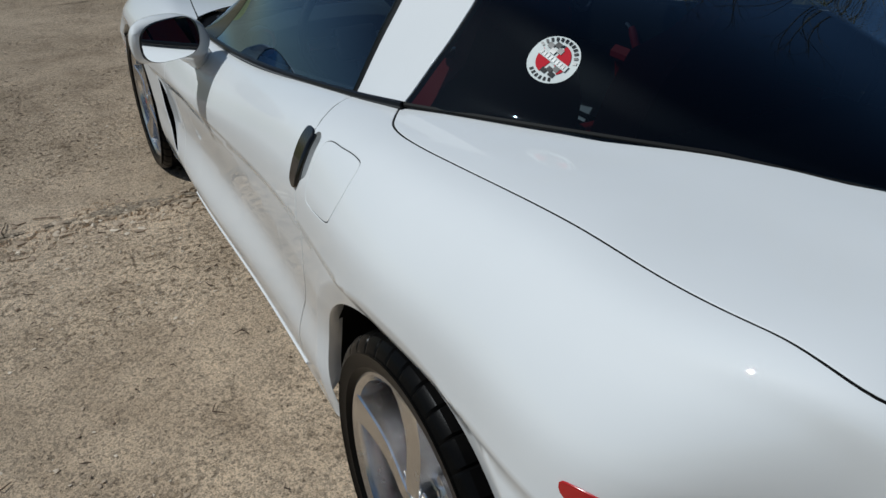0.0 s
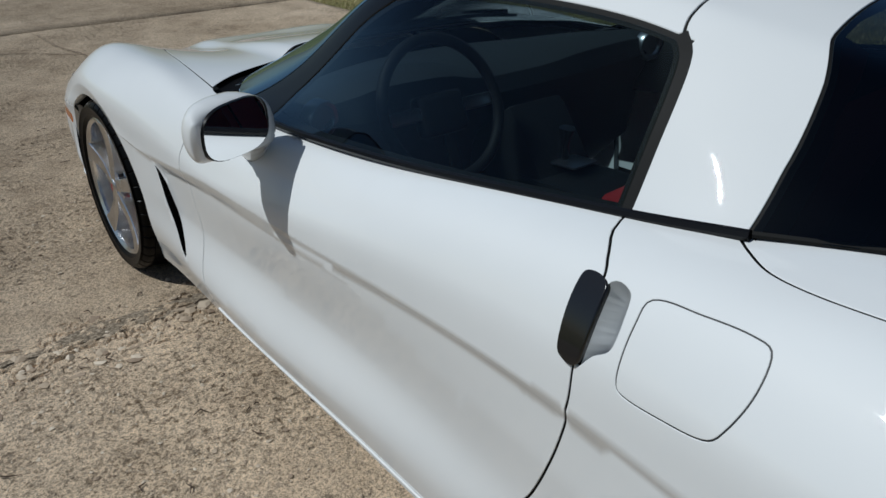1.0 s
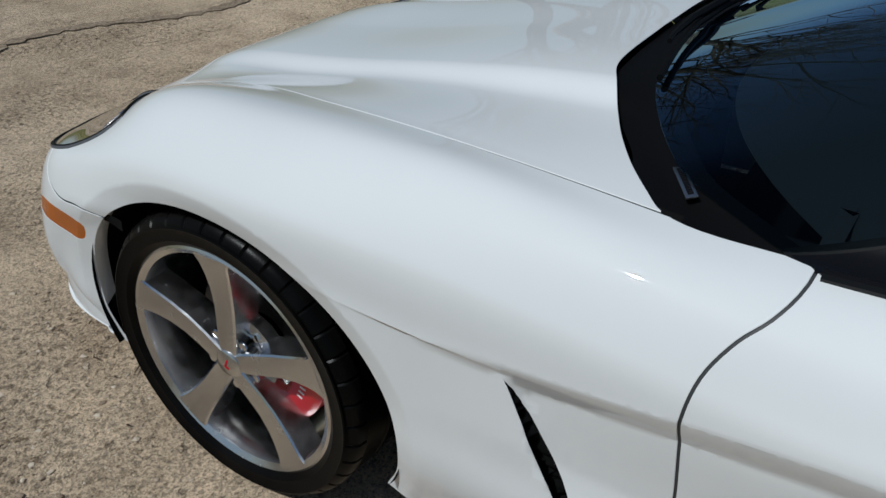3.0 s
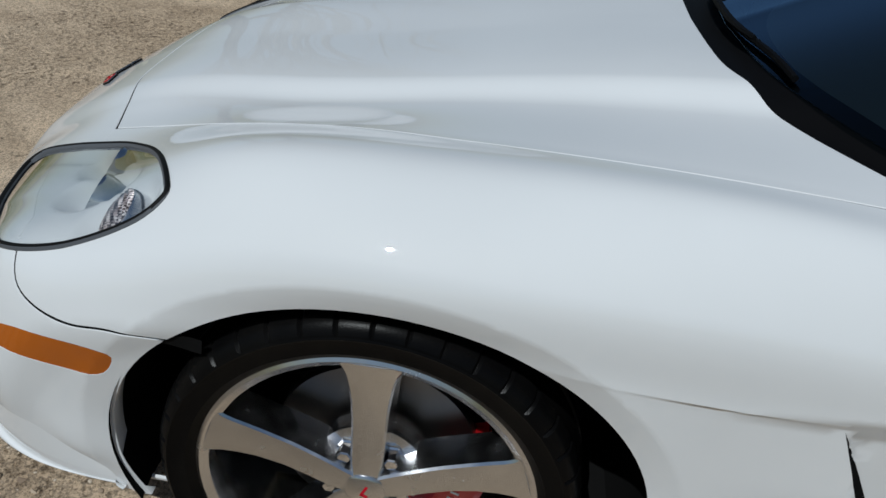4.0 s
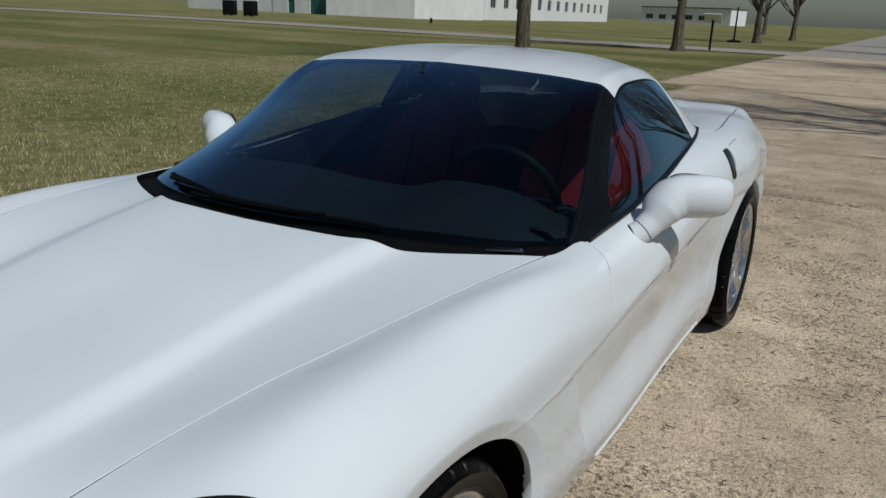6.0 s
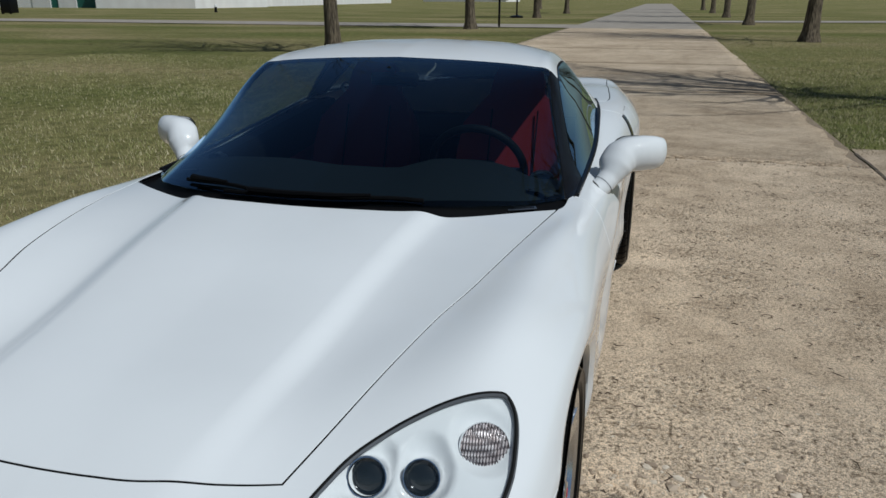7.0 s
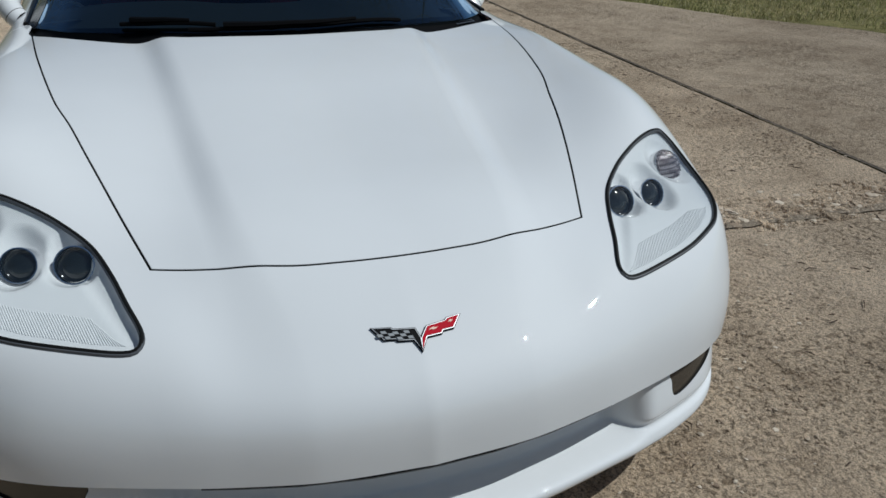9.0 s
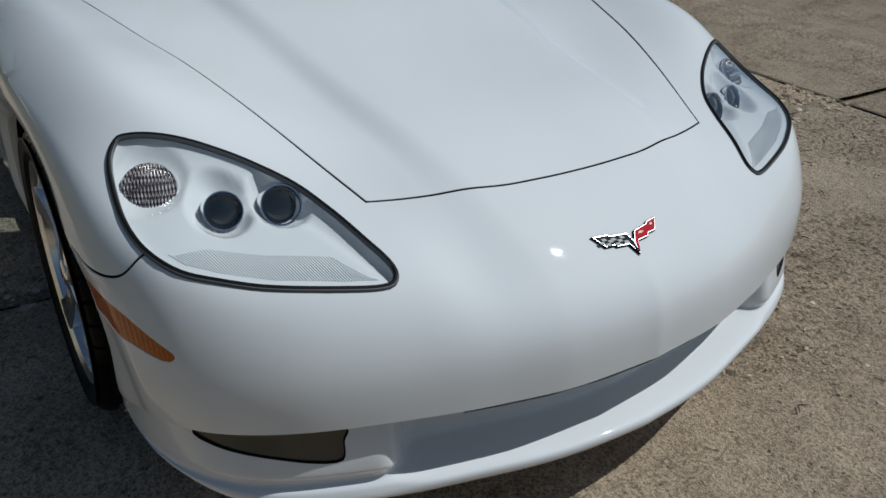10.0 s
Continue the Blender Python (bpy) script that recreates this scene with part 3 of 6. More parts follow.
for i in range(2):
    for name in ("body_side", "door"):
        v, f, n = pieces[name][i]
        ob = link(name, v, f, PAINT, car, norms=n)
        if name == "door":
            doors.append(ob)
    side = (-1, 1)[i]
    lines = seams + ([(fuel_uv, True)] if side < 0 else [])
    # Strips just under the skin put the shade of deep gaps into colour.
    for uv, c in lines[1:]:
        link("panel_gap_shade", *ribbon(body, uv[~inside(uv, lamp_uv)], .024, .0028, side, c), SHADED_JAMB if uv is door_front_uv or uv is fuel_uv else DARK, car)

# ---- roof, pillars and glass ----
def ruv(points, n=40, bend=True):
    """A line on the roof surface through (station, row) pairs."""
    q = smooth_line(points, n) if bend else straight_line(points, n)
    w = np.stack([ROOF.u(q[:, 0]), ROOF.v(q[:, 1])], 1)
    w[:, 1] += np.where(q[:, 1] < 0, -.004, np.where(q[:, 1] > 5, .004, 0))
    w[:, 0] += np.where(q[:, 0] < 0, -.004, 0)
    return w


shield_edge = ruv([(-.02, 4.0), (.5, 3.5), (1, 3.2), (1.5, 3.0), (2.02, 2.85)])
header = ruv([(2, -.02), (2, 1), (2, 2), (2, 2.5), (2.0, 3.02)])
glass_front = ruv([(.55, 5.02), (.85, 4.1), (1.05, 3.8), (1.6, 3.42), (1.95, 3.28), (2.05, 3.22)])
glass_top = ruv([(1.98, 3.27), (2.4, 3.2), (3, 3.2), (3.6, 3.2), (3.93, 3.24)])
glass_rear = ruv([(3.86, 3.16), (3.93, 3.4), (3.97, 3.9), (3.98, 4.4), (3.98, 5.02)])
roof_rear = ruv([(3.86, -.02), (3.86, 1.5), (3.86, 2.6), (3.86, 3.0), (3.885, 3.27)])
hatch_front = ruv([(4.28, -.02), (4.28, 1), (4.335, 2), (4.52, 3), (4.755, 4), (4.98, 5.02)])
pillar_top = ruv([(2.0, 2.98), (2.0, 3.26)], 8)
ROOF_GAP = .007
roof_cuts = [slit(ROOF, w, ROOF_GAP) for w in (shield_edge, header, glass_front, roof_rear, hatch_front, pillar_top)] + [slit(ROOF, glass_top, .013), slit(ROOF, glass_rear, .022)]
uv, tri, label = sheet(ROOF, roof_cuts, 120, 64)
mids = ROOF.at(uv[tri].mean(1)[:, 0], uv[tri].mean(1)[:, 1])
roof_seeds = {"windshield": ((.1, .4, 1.04), WINDSHIELD, ""), "pillar_trim": ((.725, .225, .90), PILLAR, "black pillar trim"), "side_window": ((.73, -.4, 1.0), SIDEGLASS, ""),
              "roof_panel": ((.2, -.4, 1.25), PAINT, ""), "roof_hoop": ((.2, -.86, 1.22), PAINT, ""), "rear_window": ((.2, -1.4, 1.08), BACKGLASS, "dark tinted rear glass")}
for name, (seed, mat, text) in roof_seeds.items():
    k = label[np.argmin(((mids - seed) ** 2).sum(1))]
    halves = [piece(ROOF, uv, tri[label == k], .004 if mat in (WINDSHIELD, SIDEGLASS, BACKGLASS) else .012, s) for s in (-1, 1)]
    whole = [joined(halves)] if name in ("windshield", "roof_panel", "roof_hoop", "rear_window") else halves
    for v, f, n in whole:
        link(name, v, f, mat, car, text, norms=n)
for side in (-1, 1):
    for w in (shield_edge, header, glass_front, glass_top, glass_rear, roof_rear, hatch_front):
        link("window_gasket", *ribbon(ROOF, w, .036 if w is glass_rear else .024, .0035, side), RUBBER, car)
for side in (-1, 1):
    # Bead added to catch the bright line of the sill's own thin edge.
    bm = bmesh.new()
    q = body.find([(y, .206 + .01 * abs(y)) for y in np.linspace(.50, -.70, 40)], SIDE, body.v(7), 1)
    c, _u, _v, n = body.local(q[:, 0], q[:, 1])
    tube(bm, [Vector(k) for k in (c + n * .001) * (side, 1, 1)], .0032, 8)
    part("sill_highlight_bead", bm, PAINT, car)
    bm = bmesh.new()
    line = [Vector(q) * 1 for q in smooth_line(BELT[:6], 40)]
    tube(bm, [(side * (q.x + .004), q.y, q.z - .001) for q in line], .0085, 8)
    part("belt_moulding", bm, BLACK, car)
    bm = bmesh.new()
    line = [Vector(q) for q in smooth_line(BELT[5:], 30)] + [Vector((.33, -1.64, .957)), Vector((.17, -1.85, .961)), Vector((0, -1.90, .961))]
    tube(bm, [(side * q.x, q.y, q.z) for q in line], .005, 6)
    part("rear_window_seal", bm, RUBBER, car)


# ---- the car's fittings ----
AMBER = material("amber_lens", (0.42, 0.105, 0.006), 0.22, 0.0, 0.15, Specular_IOR_Level=0.3)
rib = tex(AMBER, "ShaderNodeTexWave", 60)
bump(AMBER, rib.outputs[0], 0.2, 0.002)
REDLENS = material("red_lens", (0.42, 0.01, 0.012), 0.18, 0.0, 0.8)
SMOKE = material("smoked_lens", (0.055, 0.045, 0.034), 0.25, 0.0, 0.5)
REFLECTOR = material("silver_reflector", (0.82, 0.82, 0.83), 0.12, 1.0)
flutes = tex(REFLECTOR, "ShaderNodeTexChecker", 90)
bump(REFLECTOR, flutes.outputs[1], 0.8, 0.004)
STICKER = material("sticker_film", (0.50, 0.54, 0.53), 0.5)
FLUTED = material("fluted_lamp_glass", (0.46, 0.42, 0.43), 0.22, 0.25, 0.5)
ribs = tex(FLUTED, "ShaderNodeTexWave", (56, 56, 56))
rows_ = tex(FLUTED, "ShaderNodeTexWave", (34, 34, 34))
rows_.bands_direction = "Z"
glow = tex(FLUTED, "ShaderNodeTexNoise", 40, 3)
# Bright and dark ribs in the colour stand for refraction in clear flutes.
prism = mix(FLUTED, "MULTIPLY", 0.8, ramp(FLUTED, ribs.outputs[1], [(0.15, (0.10, 0.085, 0.085)), (0.6, (0.72, 0.69, 0.69))]), ramp(FLUTED, rows_.outputs[1], [(0.1, (0.25, 0.22, 0.22)), (0.5, (1.0, 1.0, 1.0))]))
wire(FLUTED, mix(FLUTED, "MULTIPLY", 0.7, prism, ramp(FLUTED, glow.outputs[0], [(0.40, (0.55, 0.42, 0.40)), (0.6, (1.1, 1.05, 1.05))])), "Base Color")
PROJECTOR = material("projector_lens", (0.012, 0.016, 0.018), 0.05, 0.0, 0.4)
WHITE = material("white_enamel", (0.80, 0.80, 0.79), 0.3, 0.0, 0.6)
ENAMEL_RED = material("red_enamel", (0.45, 0.008, 0.022), 0.5, 0.0, 0.0, Specular_IOR_Level=0.05)
CHECK_BLACK = material("black_enamel", (0.008, 0.008, 0.009), 0.5, Specular_IOR_Level=0.05)
CHECK_GREY = material("grey_badge_enamel", (0.30, 0.31, 0.32), 0.4, Specular_IOR_Level=0.2)
GILT = material("pale_gilt_mark", (0.75, 0.50, 0.38), 0.4)
MIRROR = material("mirror_glass", (0.92, 0.93, 0.94), 0.01, 1.0)
RED = material("red_leather", (0.25, 0.008, 0.012), 0.55)
hide = tex(RED, "ShaderNodeTexNoise", 240, 5)
bump(RED, hide.outputs[0], 0.3, 0.002)
SEAL = material("grey_lamp_seal", (0.085, 0.09, 0.10), 0.5, Specular_IOR_Level=0.4)
CABIN = material("black_interior_plastic", (0.010, 0.0105, 0.0115), 0.6, Specular_IOR_Level=0.2)
skin = tex(CABIN, "ShaderNodeTexNoise", 500, 3)
bump(CABIN, skin.outputs[0], 0.3, 0.001)
DASH = material("charcoal_dash_skin", (0.030, 0.034, 0.037), 0.65, Specular_IOR_Level=0.25)
bump(DASH, tex(DASH, "ShaderNodeTexNoise", 500, 3).outputs[0], 0.3, 0.001)
CARPET = material("black_carpet", (0.006, 0.006, 0.006), 0.95, Specular_IOR_Level=0.05)
SATIN = material("satin_silver_trim", (0.55, 0.56, 0.57), 0.3, 1.0)


def patch(loft, outline, step=0.012):
    """(u, v) corners and triangles that fill an outline on the surface."""
    scale = np.array([loft.lu, loft.lv])
    o = np.array(outline) * scale
    lo, hi = o.min(0), o.max(0)
    nx, ny = (max(3, int(k)) for k in (hi - lo) / step)
    gx, gy = np.meshgrid(np.linspace(lo[0], hi[0], nx), np.linspace(lo[1], hi[1], ny))
    g = np.stack([gx.ravel(), gy.ravel()], 1)
    g = g[inside(g, o)]
    g = g[[np.min(((o - q) ** 2).sum(1)) > (step * 0.35) ** 2 for q in g]] if len(g) else g
    co = np.concatenate([o, g])
    res = cdt([Vector(c) for c in co], [(i, (i + 1) % len(o)) for i in range(len(o))], [], 0, 1e-6)
    uv = np.array([tuple(c) for c in res[0]])
    t = np.array([f for f in res[2] if len(f) == 3])
    keep = inside(uv[t].mean(1), o)
    return uv / scale, t[keep]


def inlay(name, loft, outline, mat, depth, side=1, lip=0.006, parent=None, label="", step=0.012):
    """A plate that follows the surface inside an outline, set in (or, below zero, raised) by a depth."""
    uv, t = patch(loft, outline, step)
    v, f, n = piece(loft, uv, t, lip, side)
    v = v - n_top(loft, uv, t, side, len(v)) * depth
    return link(name, v, f, mat, parent or car, label, norms=n)


def bowl(name, outline, mat, depth, round_, side, step=.008):
    """A hollow pressed into the body inside an outline."""
    uv, t = patch(body, outline, step)
    p, _u, _v, n = body.local(uv[:, 0], uv[:, 1])
    rim = np.array(body.at(outline[:, 0], outline[:, 1]))
    d = np.array([np.sqrt(((rim - q) ** 2).sum(1).min()) for q in p])
    p = p - n * (.0008 + depth * (1 - np.exp(-(d / round_) ** 1.5)))[:, None]
    return link(name, p * (side, 1, 1), t if side > 0 else t[:, ::-1], mat, car)


def bowl_depth(p, rim_d):
    """How far the headlamp's white bowl lies under its lens: scoops that meet in ridges, and a lower ledge beside the hood."""
    wall = 1 - np.exp(-rim_d / .014)
    scoop = np.full(len(p), .010)
    for cx, cy, rx, ry, cd in ((.578, 1.885, .054, .066, .054), (.676, 1.866, .054, .070, .052), (.768, 1.785, .066, .064, .030)):
        g = ((p[:, 0] - cx) / rx) ** 2 + ((p[:, 1] - cy) / ry) ** 2
        scoop = np.maximum(scoop, .010 + (cd - .010) * np.clip(1 - g, 0, 1))
    ledge_x = np.interp(p[:, 1], [1.90, 1.95, 2.00, 2.05, 2.10], [.566, .556, .532, .508, .478])
    ledge = np.clip((ledge_x - p[:, 0]) / .016 + .5, 0, 1) * np.clip((p[:, 1] - 1.90) / .03, 0, 1)
    return .003 + wall * (scoop + .009 * ledge * ledge * (3 - 2 * ledge))


def n_top(loft, uv, t, side, count):
    """One push direction for each corner of a piece, its folded edge included."""
    used, inv = np.unique(t, return_inverse=True)
    _p, _u, _v, n = loft.local(uv[used][:, 0], uv[used][:, 1])
    q = inv.reshape(-1, 3)
    e = np.concatenate([q[:, [0, 1]], q[:, [1, 2]], q[:, [2, 0]]])
    key = e.min(1) * len(n) + e.max(1)
    _, first, cnt = np.unique(key, return_index=True, return_counts=True)
    on = np.unique(e[first[cnt == 1]])
    out = np.concatenate([n, n[on], n[on]])
    return out[:count] * (side, 1, 1)


def on_surface(loft, uv, side=1, lift=0.0):
    p, _u, _v, n = loft.local(uv[:, 0], uv[:, 1])
    return [Vector(q) for q in (p + n * lift) * (side, 1, 1)]


# lower front fascia: the shaded mouth, the lip, and the corners with the fog lamps
ACROSS = [0, .12, .24, .34, .41, .45, .475, .50, .525, .56, .62, .70, .79, .842, .866]
lip_line = smooth_line([(0, 2.308), (.2, 2.291), (.445, 2.231), (.525, 2.206), (.59, 2.183), (.70, 2.133), (.79, 2.058), (.842, 1.965), (.866, 1.80)], 200)
beak_line = smooth_line([(0, 2.295, .346), (.2, 2.279, .345), (.445, 2.216, .344), (.525, 2.187, .343), (.592, 2.165, .342), (.715, 2.098, .340), (.798, 2.032, .335), (.855, 1.955, .325), (.8665, 1.80, .255)], 200)
LIP = [(x, float(np.interp(x, lip_line[:, 0], lip_line[:, 1]))) for x in ACROSS]
BEAK = [(x, float(np.interp(x, beak_line[:, 0], beak_line[:, 1])), float(np.interp(x, beak_line[:, 0], beak_line[:, 2]))) for x in ACROSS]
EDGE = [(x * .998, y - .012, z + .010) for x, y, z in BEAK]
IN = [1, 1, 1, 1, 1, .96, .70, .30, .05, 0, 0, 0, 0, 0, 0]
RISE = [0, 0, 0, 0, 0, 0, 0, 0, 0, 0, .002, .008, .020, .034, .05]
last = len(ACROSS) - 1
low_rows = [EDGE,
            [(x, y - .006 - .085 * k, z - .004 - .012 * (1 - k)) for (x, y, z), k in zip(EDGE, IN)],
            [(x, ly - .012 - .085 * k, .245 - .02 * k - .02 * (j == last)) for j, ((x, ly), k) in enumerate(zip(LIP, IN))],
            [(x, ly - .020 - .055 * k, .222 - .008 * k - .01 * (j == last)) for j, ((x, ly), k) in enumerate(zip(LIP, IN))],
            [(x, ly - .004, .206 + RISE[j] * .25) for j, (x, ly) in enumerate(LIP)],
            [(x - RISE[j] * .3, ly + .002, .187 + RISE[j] * .5) for j, (x, ly) in enumerate(LIP)],
            [(x - RISE[j] * .6, ly - .02, .168 + RISE[j] * .7) for j, (x, ly) in enumerate(LIP)],
            [(x * .96, ly - .16, .160 + RISE[j] * .7) for j, (x, ly) in enumerate(LIP)]]
LOWER = Loft(low_rows)


def low(points, n=40):
    q = smooth_line(points, n, True)
    return np.stack([LOWER.u(np.interp(q[:, 0], ACROSS, range(len(ACROSS)))), LOWER.v(q[:, 1])], 1)


fog_uv = low([(.598, 1.07), (.70, 1.06), (.775, 1.07), (.803, 1.17), (.800, 1.38), (.77, 1.52), (.70, 1.66), (.63, 1.78), (.603, 1.75), (.596, 1.40)])
lowers = []
for side in (-1, 1):
    uv, tri, label = sheet(LOWER, [("hole", fog_uv)], 120, 60)
    keep = label[np.argmin(((LOWER.at(uv[tri].mean(1)[:, 0], uv[tri].mean(1)[:, 1]) - (.1, 2.30, .18)) ** 2).sum(1))]
    lowers.append(piece(LOWER, uv, tri[label == keep], .006, side))
v, f, n = joined(lowers)
link("front_lip", v, f, PAINT, car, norms=n)
for side in (-1, 1):
    fog = inlay("fog_lamp", LOWER, fog_uv, SMOKE, .005, side, .012)
    bm = bmesh.new()
    ring = on_surface(LOWER, fog_uv, side, -.003)
    tube(bm, ring + ring[:1], .003, 6)
    part("rim", bm, RUBBER, fog)
for x in (-.17, .17):
    bm = bmesh.new()
    box(bm, (.012, .02, .014), pose(x, 2.258, .336), .002)
    part("mouth_clip", bm, BLACK, car)
bm = bmesh.new()
tube(bm, [(x, np.interp(abs(x), [q[0] for q in BEAK], [q[1] for q in BEAK]) - .009, np.interp(abs(x), [q[0] for q in BEAK], [q[2] for q in BEAK]) - .007) for x in np.linspace(-.40, .40, 40)], .006, 8)
part("mouth_seal", bm, BLACK, car)

# lamps, vents, handles, badges on the skin
for side in (-1, 1):
    bowl("side_vent", vent_uv, DARK, .035, .006, side)
    bowl("handle_recess", pocket_uv, PAINT, .055, .0055, side, .005)
    flap = across(body, [(-.841, .882), (-.848, .893), (-.877, .893), (-.887, .88), (-.8865, .80), (-.878, .786), (-.859, .787), (-.847, .80)], SIDE, 40, side_low, closed=True)
    inlay("door_handle", body, flap, GLOSSBLACK, -.006, side, .012, doors[0 if side < 0 else 1], "gloss black handle")
    inlay("side_marker", body, marker_uv, AMBER, .001, side, .012, label="amber side marker lens")
    red_uv = across(body, [(-1.765, .762), (-1.82, .765), (-1.86, .75), (-1.855, .735), (-1.81, .735), (-1.768, .745)], SIDE, 30, body.v(4.2), closed=True)
    inlay("rear_marker", body, red_uv, REDLENS, -.003, side, .006, label="red side marker lens")

    # headlamp: white bowl with two dark projectors and a fluted lamp, under a clear lens with a black seal
    uv, t = patch(body, lamp_uv, .0055)
    p, _pu, _pv, n = body.local(uv[:, 0], uv[:, 1])
    o3 = np.array(body.at(lamp_uv[:, 0], lamp_uv[:, 1]))
    rim_d = np.array([np.sqrt(((o3 - q) ** 2).sum(1).min()) for q in p])
    sink = bowl_depth(p, rim_d)
    inner = (p - n * sink[:, None]) * (side, 1, 1)
    tt = t if side > 0 else t[:, ::-1]
    used = np.unique(tt)
    lamp = link("headlamp", inner, tt.tolist(), PAINT, car, "white-bowled headlamp under a clear lens")
    lens = link("lens", (p - n * .002) * (side, 1, 1), tt.tolist(), CLEAR, lamp, norms=n * (side, 1, 1))
    lens.visible_shadow = False
    bm = bmesh.new()
    ring = on_surface(body, lamp_uv, side, -.001)
    tube(bm, ring + ring[:1], .0056, 8)
    part("seal", bm, SEAL, lamp)
    bm = bmesh.new()
    tube(bm, [q + Vector((0, 0, .0030)) for q in ring + ring[:1]], .0040, 8)
    part("seal_lip", bm, RUBBER, lamp)
    axis = Vector((side * .12, .86, .48)).normalized()
    for (cx, cy, r) in ((.577, 1.894, .0325), (.674, 1.874, .0300)):
        cp, _a, _b, cn = body.local(*body.find([(cx, cy)], TOP, 0, body.v(6.5)).T)
        m = Matrix.Translation(Vector((cp[0] - cn[0] * .021) * (side, 1, 1))) @ axis.to_track_quat("X", "Z").to_matrix().to_4x4()
        bm = bmesh.new()
        lathe(bm, [(r * 1.01, -.03), (r * 1.01, -.001), (r * 1.05, .003), (r * 1.12, .003), (r * 1.16, -.002), (r * 1.17, -.05)], 40, m)
        part("bezel_ring", bm, CHROME, lamp, "bright bezel ring")
        bm = bmesh.new()
        lathe(bm, [(0.0001, -.001), (r * .4, -.002), (r * .75, -.005), (r, -.010)], 40, m)
        part("projector", bm, PROJECTOR, lamp, "dark glass projector")
    cp, _a, _b, cn = body.local(*body.find([(.772, 1.790)], TOP, 0, body.v(6.5)).T)
    m = Matrix.Translation(Vector((cp[0] - cn[0] * .022) * (side, 1, 1))) @ Vector((side * .3, .72, .62)).normalized().to_track_quat("X", "Z").to_matrix().to_4x4()
    r = .045
    bm = bmesh.new()
    lathe(bm, [(0.0001, -.022), (r * .35, -.018), (r * .7, -.008), (r * .97, .004), (r, .005), (r * 1.05, .001), (r * 1.05, -.03)], 40, m)
    part("reflector", bm, REFLECTOR, lamp, "fluted silver reflector")
    bm = bmesh.new()
    grid = []
    for i in range(21):
        row = []
        for j in range(97):
            gx, gz = j / 48 - 1, i / 10 - 1
            dx, dz = gx * math.sqrt(1 - gz * gz / 2), gz * math.sqrt(1 - gx * gx / 2)
            row.append(bm.verts.new(m @ Vector((.013 - .009 * (dx * dx + dz * dz) + .0016 * math.cos(gx * 16 * math.pi) + .0022 * (i % 2), dx * r, dz * r))))
        grid.append(row)
    for a, b in zip(grid[:-1], grid[1:]):
        for j in range(96):
            bm.faces.new((a[j], a[j + 1], b[j + 1], b[j]))
    part("fluted_lens", bm, FLUTED, lamp, "fluted glass lens", angle=80)
    # fine ribs along the bowl's front edge
    bm = bmesh.new()
    front = ((.484, 2.106), (.55, 2.088), (.651, 2.05), (.727, 2.009), (.782, 1.967), (.82, 1.90))
    for k in range(58):
        a = k / 57
        pts = []
        for w in (0, .5, 1):
            x = .505 + .272 * a + .020 * w - .010
            y = np.interp(x, [q[0] for q in front], [q[1] for q in front]) - .014 - .004 * a - (.006 + .042 * min(1, 7 * a + .1, 4 * (1.03 - a))) * w
            q = body.find([(x, y)], TOP, 0, body.v(6.5))
            c, _a, _b, nn = body.local(q[:, 0], q[:, 1])
            d = bowl_depth(c, np.array([math.sqrt(((o3 - c[0]) ** 2).sum(1).min())]))[0]
            pts.append(Vector((c[0] - nn[0] * d) * (side, 1, 1)))
        tube(bm, pts, .0014, 5)
    part("rib_strip", bm, PAINT, lamp)

# flag badge on the nose
(bu, bv), = body.find([(0, 2.190)], TOP)
bp, _a, _b, bn = body.local([bu], [0.0])
nose_n = Vector((0, bn[0][1], bn[0][2])).normalized()
right = Vector((-1, 0, 0))
badge_m = Matrix((right, nose_n.cross(right), nose_n)).transposed().to_4x4()
badge_m.translation = Vector(bp[0]) + nose_n * .001


def on_nose(x, y, z):
    """A point of the badge's plan laid on the curved nose, z proud of it."""
    q = badge_m @ Vector((x, y, 0))
    w = body.find([(abs(q.x), q.y)], TOP, 0, body.v(2))
    c, _u, _v, nn = body.local(w[:, 0], w[:, 1])
    s = -1 if q.x < 0 else 1
    return Vector((c[0] + nn[0] * z) * (s, 1, 1))


def plate(bm, pts, z0, z1):
    a = [bm.verts.new(on_nose(x, y, z0)) for x, y in pts]
    b = [bm.verts.new(on_nose(x, y, z1)) for x, y in pts]
    k = len(pts)
    bm.faces.new(b)
    for i in range(k):
        bm.faces.new((a[i], a[(i + 1) % k], b[(i + 1) % k], b[i]))


def grown(pts, d):
    """The outline moved outward by d."""
    k, out = len(pts), []
    area = sum(pts[i][0] * pts[(i + 1) % k][1] - pts[(i + 1) % k][0] * pts[i][1] for i in range(k))
    s = 1 if area > 0 else -1
    for i in range(k):
        p, q, r = (Vector(pts[j % k]) for j in (i - 1, i, i + 1))
        a, b = (q - p).normalized(), (r - q).normalized()
        n = (Vector((a.y, -a.x)) + Vector((b.y, -b.x))) * s
        out.append(tuple(q + n * d / max(1 + a.dot(b), .4)))
    return out


